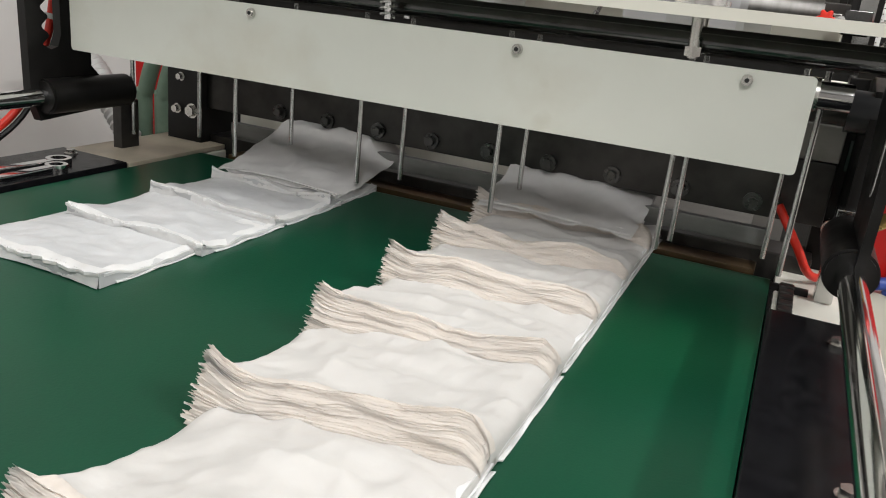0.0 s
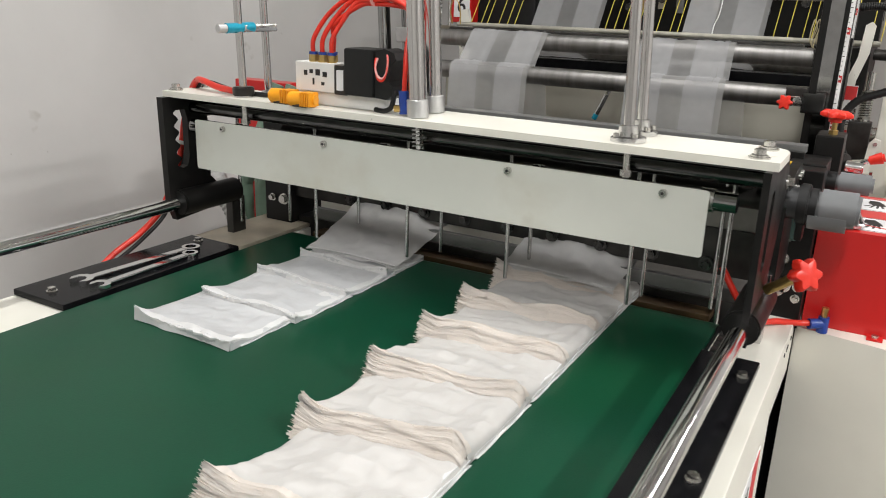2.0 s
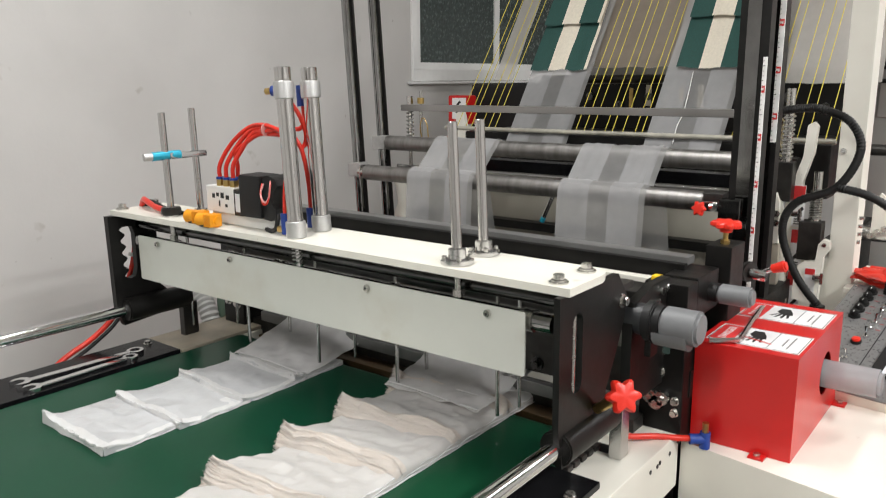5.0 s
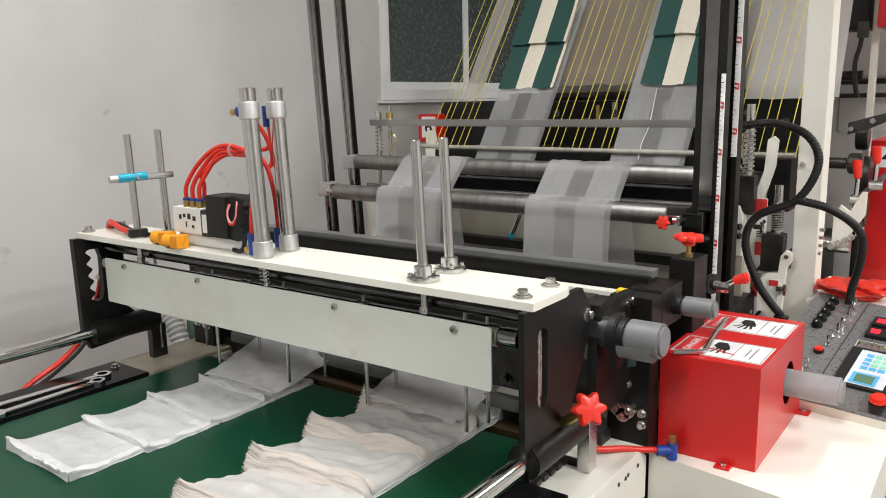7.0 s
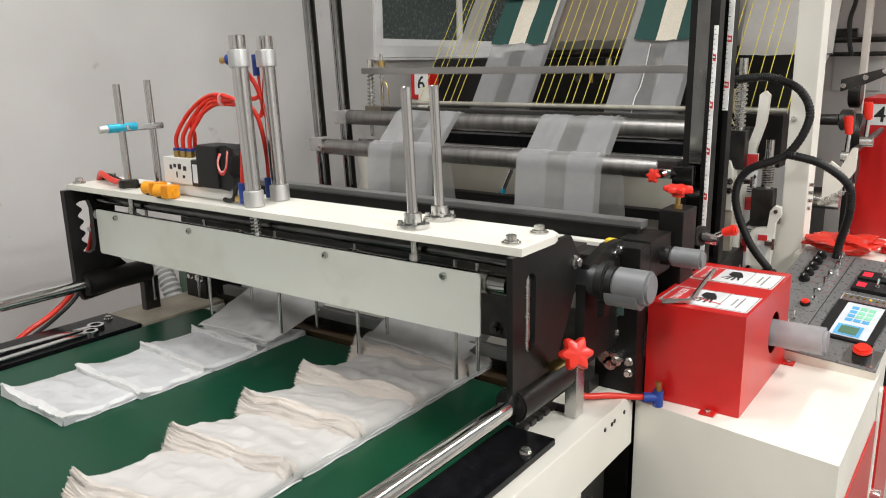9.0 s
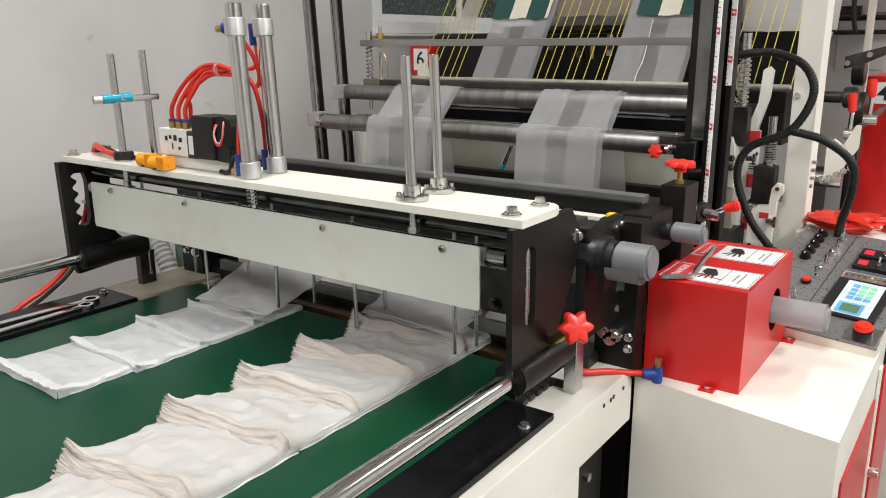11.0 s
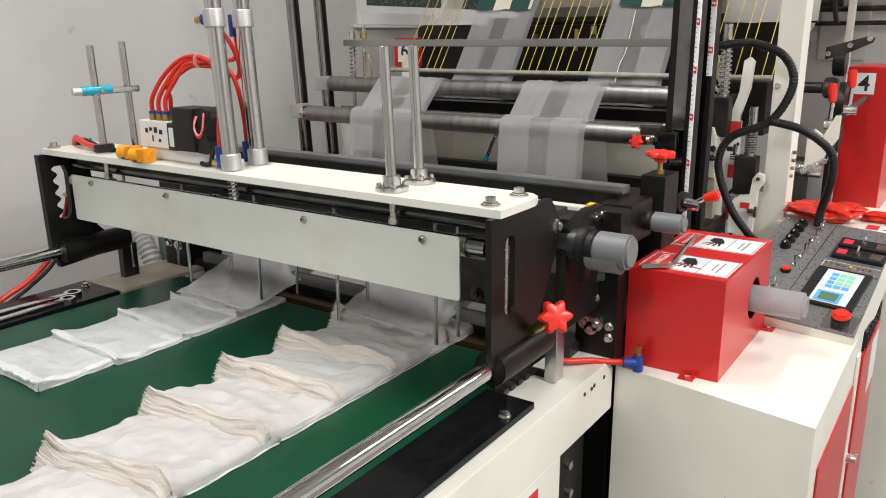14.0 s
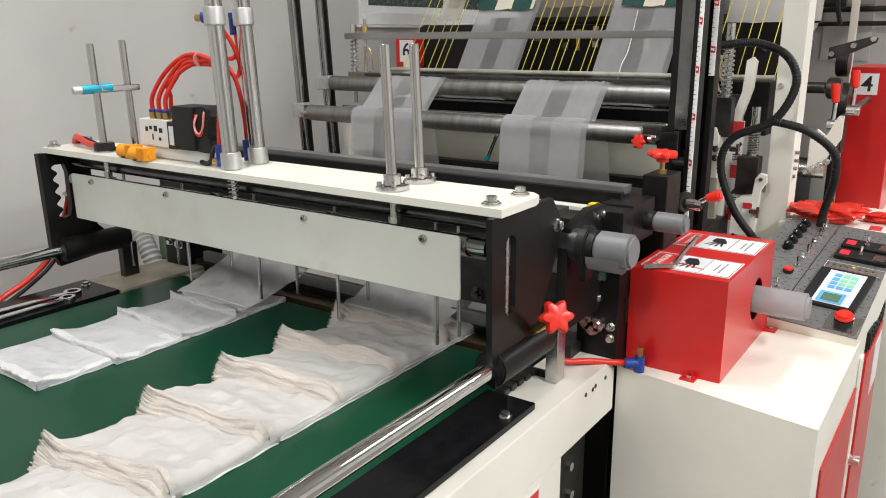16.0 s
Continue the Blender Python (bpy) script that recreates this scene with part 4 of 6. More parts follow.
part("arm_plate", prism(nb(), [(1.248, 1.03), (1.40, 1.03), (1.40, 1.222), (1.33, 1.222), (1.262, 1.205), (1.248, 1.17)], "x", 0.045, 0.062), BLACK, head)
for ay, az, ar in ((1.36, 1.205, 0.006), (1.385, 1.206, 0.0075), (1.345, 1.19, 0.004)):
    part("arm_screw", rod(nb(), (0.062, ay, az), (0.068, ay, az), ar, 12), ZINC, head)
# clamp ring that hangs under the capped roller, with its grey lower half
ring = part("clamp_ring", rod(nb(), (0.076, 1.275, 1.177), (0.092, 1.275, 1.177), 0.0335, 30, bevel=0.002), RUBBER, head, "black clamp ring")
part("ring_lug", bx(nb(), 0.078, 0.090, 1.262, 1.29, 1.118, 1.150, 0.003), BLACK, ring)
part("lower_half", prism(nb(), [(1.275 + 0.027 * math.cos(radians(a)), 1.166 + 0.027 * math.sin(radians(a))) for a in range(180, 361, 15)], "x", 0.094, 0.150), GREY, head, "grey half shell under the roller cap")
part("sight_glass", bx(nb(), 0.040, 0.074, 1.384, 1.3875, 1.085, 1.130, 0.003), mat("greenish_glass", (0.06, 0.10, 0.09), 0.12, 0, 0.2, 40), head, "small greenish sight glass")

# ---------- machine frame behind ----------
fr = thing("machine_frame", "black and cream frame of the bag making machine", "machine frame")
for sx in (-1.13, 0.02):
    part("side_frame", bx(nb(), sx, sx + 0.055, 1.44, 3.3, 0.0, 1.06, 0.004), BLACK if sx > -1 else CREAM, fr)
part("cream_panel", bx(nb(), -1.07, 0.015, 2.12, 2.135, 0.92, 1.275, 0.003), mat("beige_paint", (0.46, 0.44, 0.37), 0.45, 0, 0.06, 10, 0.05, 120, stain=0.4, stain_colour=(0.25, 0.22, 0.17), stain_scale=5), fr)
part("black_bar", bx(nb(), -1.08, 0.02, 2.06, 2.10, 1.125, 1.15, 0.003), BLACK, fr)
part("steel_bar", bx(nb(), -1.08, 0.02, 1.99, 2.02, 1.075, 1.10, 0.003), STEEL, fr)
part("dark_box", bx(nb(), -1.0, 0.0, 2.14, 2.20, 1.280, 1.318, 0.004), GLOSS, fr)
part("far_bar", bx(nb(), -1.09, 0.055, 1.502, 1.536, 1.221, 1.236, 0.002), DULLRAIL, fr, "long flat pale steel bar")
part("far_bar_front", bx(nb(), -1.09, 0.055, 1.484, 1.5005, 1.192, 1.226, 0.002), BLACK, fr)
part("far_steel_bar", rod(nb(), (-1.09, 1.56, 1.185), (0.05, 1.56, 1.185), 0.012, 24), DARKSTEEL, fr)
part("cream_cross_plate", bx(nb(), -1.05, 0.03, 1.45, 1.475, 1.16, 1.20, 0.003), CREAM, fr)
part("knob_column", bx(nb(), 0.062, 0.112, 1.57, 1.65, 0.921, 1.250, 0.004), BLACK, fr, "black steel column with a red knob")
part("knob_stem", rod(rod(nb(), (0.089, 1.60, 1.25), (0.089, 1.60, 1.284), 0.005, 12), (0.089, 1.60, 1.25), (0.089, 1.60, 1.258), 0.009, 6), BRASS, fr)
star_knob("hand_knob", (0.089, 1.60, 1.282), (0.05, -0.05, 1), 0.030, 0.012, fr)
part("clamp_disc", rod(nb(), (0.108, 1.685, 1.182), (0.117, 1.68, 1.182), 0.021, 24, bevel=0.002), DARKSTEEL, fr, "dark round clamp flange")
part("clamp_barrel", rod(nb(), (0.117, 1.68, 1.180), (0.148, 1.68, 1.178), 0.0115, 20, bevel=0.001), CHROME, fr)
part("clamp_arm", rod(nb(), (0.140, 1.68, 1.184), (0.156, 1.68, 1.194), 0.005, 12), CHROME, fr)
part("red_grip", rod(nb(), (0.154, 1.68, 1.193), (0.184, 1.68, 1.204), 0.008, 16, 0.0125, bevel=0.004), REDKNOB, fr, "red plastic lever grip")

# posts at both sides that carry the rollers
CASTGREY = mat("grey_cast_clamp", (0.42, 0.41, 0.40), 0.4, 0.4, 0.12, 50, 0.1, 200)
for px, py, w, lab, zc in ((-1.127, 1.855, 0.024, 0, 1.296), (-1.119, 1.958, 0.024, 0, 1.372), (0.032, 1.86, 0.042, 1, 0), (0.040, 1.965, 0.042, 1, 0)):
    po = thing("roller_post", "tall chrome and black steel roller post", "post", "roller posts")
    if not lab:
        part("shaft", rod(nb(), (px, py, 1.06), (px, py, 2.9), 0.0125, 24), DARKREFLCHROME, po)
        part("back_rail", bx(nb(), px - 0.018, px + 0.010, py + 0.018, py + 0.026, 1.06, 2.9), BLACK, po)
        part("roller_clamp", bx(nb(), px - 0.022, px + 0.030, py - 0.022, py + 0.0175, zc - 0.021, zc + 0.021, 0.004), CASTGREY, po, "grey cast clamp block")
        lean(po, px, zc, 0.062)
        continue
    part("core", bx(nb(), px - w / 2, px + w * (1.0 if py < 1.9 else 0.83), py - 0.018, py + 0.018, 1.06, 2.9, 0.002), BLACK, po)
    part("chrome_face", bx(nb(), px - w * 0.12, px + w * 0.55, py - 0.0205, py - 0.0182, 1.06, 2.9), DARKREFLCHROME, po)
    lo, hi = (0.79, 0.99) if py < 1.9 else (0.54, 0.82)
    if lab:
        tp = part("scale_tape", bx(nb(), px + w * lo, px + w * hi, py - 0.0225, py - 0.0185, *((1.08, 1.603) if py < 1.9 else (1.42, 2.1))), TAPE, po, "white measuring tape with red marks")
        z_low, z_high = (1.08, 1.603) if py < 1.9 else (1.42, 2.1)
        bm = nb()
        for k in range(int((z_high - z_low) / 0.01)):
            zz = z_low + 0.004 + 0.01 * k
            bx(bm, px + w * (lo + 0.01), px + w * (lo + (0.07 if k % 5 else 0.13)), py - 0.0232, py - 0.0226, zz, zz + 0.0014)
        part("scale_ticks", bm, INK, tp)
        for k in range(int((z_high - z_low) / 0.1)):
            zz = z_low + 0.05 + 0.1 * k
            bm = nb()
            for q in range(2):
                bx(bm, px + w * (lo + 0.03), px + w * (hi - 0.02), py - 0.0234, py - 0.0227, zz + 0.010 * q, zz + 0.004 + 0.010 * q)
            bx(bm, px + w * (hi - 0.07), px + w * (hi - 0.02), py - 0.0234, py - 0.0227, zz + 0.004, zz + 0.010)
            part("scale_figure_bars", bm, REDINK, tp)
for nm, x0, x1, cy, cz, rr in (("guide_roller", -1.088, 0.0, 1.955, 1.372, 0.0225), ("guide_roller", -1.052, -0.03, 1.815, 1.295, 0.0225), ("guide_roller", -1.08, 0.0, 2.29, 1.335, 0.02)):
    g = thing(nm, "worn steel guide roller between the posts", "roller", "guide rollers")
    bm = nb()
    rod(bm, (x0, cy, cz), (x1, cy, cz), rr, 32, bevel=0.002)
    part("barrel", bm, ROLL, g)
    for e, s in ((x0, -1), (x1, 1)):
        part("journal", rod(nb(), (e, cy, cz), (e + s * 0.03, cy, cz), rr * 0.55, 16), ZINC, g)
        part("clamp_block", bx(nb(), e + s * 0.005 - 0.012, e + s * 0.03 + 0.012, cy - 0.012, cy + 0.03, cz - 0.02, cz + 0.02, 0.003), STEEL if s < 0 else DARKSTEEL, g)
star_knob("lock_knob", (-0.024, 1.772, 1.285), (-0.2, -1, 0.1), 0.017, 0.012, fr, 6)
part("roller_bracket", bx(nb(), 0.004, 0.05, 1.80, 1.825, 1.262, 1.306, 0.003), GLOSSTUBE, fr, "dark glossy roller bracket")
part("clamp_bolt", rod(rod(nb(), (-0.012, 1.795, 1.286), (0.004, 1.795, 1.286), 0.009, 16), (0.0, 1.80, 1.286), (0.0, 1.782, 1.286), 0.0075, 12), CHROME, fr)
hd = thing("feeler_lever", "small steel lever with a turquoise tip", "lever")
bm = nb()
rod(bm, (-0.466, 1.99, 1.298), (-0.466, 1.90, 1.252), 0.005, 10)
rod(bm, (-0.466, 1.90, 1.254), (-0.489, 1.90, 1.202), 0.0062, 12)
part("lever", bm, CHROME, hd)
part("tip", rod(nb(), (-0.489, 1.90, 1.202), (-0.495, 1.90, 1.189), 0.007, 12), CYAN, hd)
part("carrier_rod", rod(nb(), (-1.08, 1.99, 1.298), (0.02, 1.99, 1.298), 0.006), STEEL, hd)

# moving sealing beam: silver bar above, springs, dark lower bar
SZ = 1.496
seal = thing("sealing_beam", "silver sealing beam with springs that moves up and down", "machine part", at=(0, 0, SZ))
part("upper_bar", bx(nb(), -1.060, -0.005, 1.985, 2.015, -0.0095, 0.0095, 0.002), mat("dull_bar_steel", (0.36, 0.35, 0.34), 0.4, 1, 0.1, 12, rough_vary=0.05, stretch=(0.4, 1, 1)), seal, "flat silver cross bar")
part("lower_bar", bx(nb(), -0.99, -0.03, 1.99, 2.03, -0.130, -0.108, 0.003), DARKSTEEL, seal, "dark lower sealing bar")
part("end_block", bx(nb(), -1.055, -0.99, 1.99, 2.03, -0.132, -0.106, 0.003), mat("bronze_block", (0.26, 0.23, 0.18), 0.4, 0.7, 0.2, 30), seal)
for sx in (-1.035,):
    part("spring", coil(nb(), sx, 2.0, -0.106, 0.0, 0.0105, 0.0024, 9), SPRING, seal)
    part("spring_rod", rod(nb(), (sx, 2.0, -0.2), (sx, 2.0, 0.035), 0.006, 12), ZINC, seal)
    part("top_nut", rod(nb(), (sx, 2.0, 0.010), (sx, 2.0, 0.035), 0.010, 6), ZINC, seal)
    part("second_rod", rod(nb(), (sx + 0.028, 2.02, -0.106), (sx + 0.028, 2.02, 0.05), 0.005, 12), ZINC, seal)
    part("second_nut", rod(nb(), (sx + 0.028, 2.02, 0.012), (sx + 0.028, 2.02, 0.030), 0.011, 12), BRASS, seal)
part("thin_wire", tube(nb(), [(-0.985, 2.0, -0.10), (-0.99, 1.995, -0.06), (-0.975, 1.99, -0.03), (-0.955, 1.985, -0.05), (-0.95, 1.985, -0.10)], 0.0018, 6), BRASS, seal)

# ---------- film webs ----------


def web(x0, x1, path, name, material, parent, seed, lift=0.0, label="", drift=0.016, crumple=0.0):
    bm = nb()
    P = [Vector((0, *p)) for p in path]
    rows = []
    off = Vector((seed, 0, 0))
    L = 0.0
    nx = 10
    for i in range(len(P) - 1):
        n = max(2, int((P[i + 1] - P[i]).length / 0.02))
        d = (P[i + 1] - P[i]).normalized()
        nrm = Vector((0, d.z, -d.y))
        for k in range(n + (1 if i == len(P) - 2 else 0)):
            p = P[i].lerp(P[i + 1], k / n)
            L += 0.02
            dx = drift * min(1, max(0, (1.95 - p.y) / 0.12))
            rows.append([bm.verts.new((x0 + dx + (x1 - x0) * j / nx, p.y + nrm.y * lift, p.z + nrm.z * lift + 0.003 * noise.noise(Vector((j * 0.8, L * 3, 0)) + off) + crumple * noise.noise(Vector(((x0 + (x1 - x0) * j / nx) * 16, L * 9, 4))))) for j in range(nx + 1)])
    for a, b in zip(rows, rows[1:]):
        for j in range(nx):
            bm.faces.new((a[j], a[j + 1], b[j + 1], b[j]))
    return part(name, bm, material, parent, label)


WEBPATH = [(2.95, 2.26), (2.315, 1.352), (2.295, 1.318), (2.27, 1.314), (1.975, 1.392), (1.958, 1.3972), (1.94, 1.3925), (1.838, 1.315), (1.818, 1.3205), (1.798, 1.3135), (1.789, 1.29), (1.783, 1.21), (1.778, 1.12), (1.775, 1.0)]
for x0, seed in ((-0.888, 3), (-0.403, 9)):
    wb = thing("film_web", "translucent plastic film web running over the rollers", "film web", "film webs")
    web(x0, x0 + 0.228, WEBPATH, "film", WEB, wb, seed, 0.0008)
    web(x0 + 0.002, x0 + 0.085, WEBPATH, "gusset", WEB2, wb, seed + 1, 0.0026)
    web(x0 + 0.138, x0 + 0.214, WEBPATH, "gusset", WEB2, wb, seed + 2, 0.0026)
    web(x0 + 0.06, x0 + 0.275, [(1.80, 1.29), (1.83, 1.16), (1.84, 1.0)], "return_film", WEB, wb, seed + 4)
    if x0 > -0.5:
        part("crease", tube(nb(), [(-0.317, 2.468, 1.580), (-0.309, 2.39, 1.469), (-0.316, 2.36, 1.425), (-0.313, 2.325, 1.376)], 0.0018, 5), EDGE, wb)
    # striped cloth laid on the film higher up
    cl = thing("striped_cloth", "green and cream striped cloth strip hanging on the film", "cloth", "striped cloths")
    for q, (a, b, m_) in enumerate(((0.0, 0.075, GREENCLOTH), (0.075, 0.145, CREAMCLOTH), (0.145, 0.22, GREENCLOTH), (0.22, 0.232, CREAMCLOTH))):
        c0 = x0 + (0.001 if x0 < -0.5 else 0.032)
        web(c0 + 0.92 * a, c0 + 0.92 * b, [(2.72, 1.985 - 0.05), (2.595, 1.757), (2.477, 1.587)], "stripe", m_, cl, 30, 0.012, crumple=0.010)
        web(c0 + 0.92 * a, c0 + 0.92 * b, [(2.95, 2.30), (2.575, 1.733)], "stripe", m_, cl, 31, 0.022, crumple=0.006)
cords = thing("tension_cords", "row of thin yellow cords stretched above the film", "cords")
for k in range(38):
    x = -1.10 + 0.033 * k + 0.006 * math.sin(2.3 * k)
    if -0.905 < x < -0.665 or -0.385 < x < -0.155:
        continue
    part("cord", rod(nb(), (x, 2.33, 1.40), (x + 0.03, 2.98, 2.34), 0.0013, 6), YELLOW, cords)
part("cord_bar", rod(nb(), (-1.15, 2.33, 1.398), (0.12, 2.33, 1.398), 0.007, 12), mat("pale_bar", (0.42, 0.40, 0.34), 0.5, 0.2, 0.2, 30), cords)
bk = thing("film_blanket", "beige translucent film sheet behind the cords", "film sheet")
web(-0.68, -0.30, [(3.05, 2.36), (2.545, 1.63), (2.535, 1.595)], "sheet", HAZE, bk, 50, crumple=0.012)
web(-1.10, -1.02, [(3.05, 2.30), (2.56, 1.56)], "side_sheet", PALE, bk, 51, crumple=0.010)
web(-0.12, 0.15, [(3.05, 2.36), (2.72, 1.60), (2.705, 1.545)], "side_sheet", PALE, bk, 52, crumple=0.012)
roll = thing("film_roll", "large pale film roll on the unwinding stand", "film roll")
part("roll", rod(nb(), (-1.1, 3.3, 1.72), (0.02, 3.3, 1.72), 0.21, 48, bevel=0.004), mat("wound_film", (0.52, 0.51, 0.49), 0.35, 0, 0.08, 60, 0.1, 200, stretch=(6, 0.3, 0.3)), roll)
part("core", rod(nb(), (-1.18, 3.3, 1.72), (0.06, 3.3, 1.72), 0.03, 20), STEEL, roll)
db = thing("drive_motor", "dark motor housing behind the rollers", "motor")
part("housing", bx(nb(), -1.31, -1.03, 2.70, 2.86, 1.34, 1.55, 0.02), RUBBER, db)
part("rear_beam", bx(nb(), -1.02, 0.1, 2.78, 2.84, 1.30, 1.545, 0.005), BLACK, db)
for k in range(9):
    part("beam_bolt", rod(nb(), (-0.93 + 0.115 * k, 2.78, 1.47 + 0.03 * (k % 2)), (-0.93 + 0.115 * k, 2.765, 1.47 + 0.03 * (k % 2)), 0.014, 8), BOLT, db)
part("tray", bx(nb(), -1.1, 0.1, 2.38, 2.75, 1.24, 1.385, 0.004), BLACK, db)
for k in range(7):
    part("tray_bolt", rod(nb(), (-0.95 + 0.15 * k, 2.38, 1.29), (-0.95 + 0.15 * k, 2.372, 1.29), 0.01, 10), ZINC, db)
for k in range(6):
    q = -0.66 + 0.062 * k
    part("pale_bracket", bx(nb(), q, q + 0.014 + 0.006 * (k % 3), 2.772, 2.7795, 1.455 + 0.012 * (k % 2), 1.53 + 0.01 * (k % 3), 0.002), (BRASS, PALEPAINT, DULLRAIL)[k % 3], db)
knot = thing("cord_bundle", "bundle of pale yellow cord ends tied to the bar", "cords")
for k in range(9):
    q = -0.045 + 0.006 * k
    part("cord_end", tube(nb(), [(q, 2.325, 1.405), (q + 0.008, 2.315, 1.43 + 0.004 * (k % 3)), (q + 0.004 * (k % 4), 2.31, 1.455), (q - 0.006, 2.315, 1.405 - 0.01 * (k % 3)), (q + 0.010, 2.318, 1.372 - 0.004 * k)], 0.0016, 5, 4), PALECORD, knot)
n6 = thing("unit_marker", "red unit marker with a white number six plate", "sign", "numbered unit markers")
part("body", bx(nb(), -1.322, -1.228, 2.57, 2.63, 1.395, 1.505, 0.008), RED, n6)
part("plate", bx(nb(), -1.30, -1.235, 2.5675, 2.5695, 1.415, 1.495), PAPER, n6)
words("6", 0.075, pose(-1.268, 2.567, 1.455, 90, 0, 0), INK, n6, "numeral", 0.001)
hk = thing("hook_casting", "cream painted hook-shaped casting on the frame", "casting", "cream castings")
prism_pts = [(-1.15, 1.24), (-1.10, 1.245), (-1.085, 1.225), (-1.10, 1.20), (-1.085, 1.165), (-1.10, 1.13), (-1.085, 1.08), (-1.13, 1.06), (-1.155, 1.12), (-1.135, 1.17)]
part("casting", prism(nb(), prism_pts, "y", 2.05, 2.075), CREAM, hk)
hk = thing("hook_casting", "cream painted hook-shaped casting on the frame", "casting", "cream castings")
part("casting", prism(nb(), [(-1.255, 1.44), (-1.225, 1.445), (-1.215, 1.40), (-1.20, 1.36), (-1.195, 1.28), (-1.25, 1.27), (-1.26, 1.36)], "y", 2.535, 2.555), CREAM, hk)

# ---------- white cabinet with red gear guard ----------
cab = thing("control_cabinet", "cream steel cabinet with a red side panel", "cabinet")
part("body", prism(nb(), [(0.0965, 1.406), (0.450, 1.346), (0.450, 2.15), (0.0965, 2.15)], "z", 0.05, 0.920), CREAM, cab)
part("plinth", bx(nb(), 0.11, 0.44, 1.42, 2.14, 0.0, 0.05), BLACK, cab)
part("side_panel", bx(nb(), 0.4505, 0.454, 1.42, 1.80, 0.12, 0.815, 0.0015), RED, cab, "red side panel")
part("side_door", bx(nb(), 0.4505, 0.460, 1.85, 2.14, 0.10, 0.86, 0.002), RED, cab, "red side door")
part("trim_strip", bx(nb(), 0.4505, 0.456, 1.812, 1.842, 0.08, 0.875, 0.002), CREAM, cab)
vent = part("vent", bx(nb(), 0.4505, 0.458, 1.86, 2.13, 0.87, 0.915, 0.002), BLACK, cab, "black louvred vent")
for k in range(9):
    part("slat", bx(nb(), 0.458, 0.461, 1.868 + 0.028 * k, 1.882 + 0.028 * k, 0.875, 0.91), RUBBER, vent)
part("notice", bx(nb(), 0.460, 0.4612, 2.0, 2.12, 0.72, 0.84), PAPER, cab)
part("lock", rod(nb(), (0.455, 1.828, 0.64), (0.475, 1.828, 0.64), 0.012, 16), CHROME, cab)
# red guard box
X0, X1, Y0, Y1, Z0, Z1 = 0.103, 0.276, 1.430, 1.765, 0.9205, 1.106
gb = thing("gear_guard", "glossy red sheet metal guard box with warning labels", "guard box")
hole = [(1.648 + 0.042 * math.cos(radians(a)), 1.015 + 0.042 * math.sin(radians(a))) for a in range(0, 360, 15)]
part("side_plate", plate_with_slot(nb(), [(Y0, Z0), (Y1, Z0), (Y1, Z1), (Y0, Z1)], hole, X1 - 0.002, X1), RED, gb)
part("front_plate", bx(nb(), X0, X1 - 0.002, Y0, Y0 + 0.002, Z0, Z1), RED, gb)
part("back_plate", bx(nb(), X0, X1 - 0.002, Y1 - 0.002, Y1, Z0, Z1), RED, gb)
part("inner_plate", bx(nb(), X0, X0 + 0.002, Y0 + 0.002, Y1 - 0.002, Z0, Z1), RED, gb)
part("lid_plate", bx(nb(), X0 + 0.002, X1 - 0.002, Y0 + 0.002, Y1 - 0.002, Z1 - 0.002, Z1), RED, gb)
part("inside", bx(nb(), X0 + 0.01, X1 - 0.06, Y0 + 0.02, Y1 - 0.02, Z0, Z1 - 0.02), BLACK, gb)
for ex0, ex1, ey0, ey1 in ((0.212, 0.238, Y0 - 0.022, Y0), (X1, X1 + 0.024, 1.735, 1.762)):
    tb = part("mounting_tab", bx(nb(), ex0, ex1, ey0, ey1, Z0, Z0 + 0.003), RED, gb)
    part("screw", rod(nb(), ((ex0 + ex1) / 2, (ey0 + ey1) / 2, Z0 + 0.003), ((ex0 + ex1) / 2, (ey0 + ey1) / 2, Z0 + 0.008), 0.006, 12), ZINC, tb)
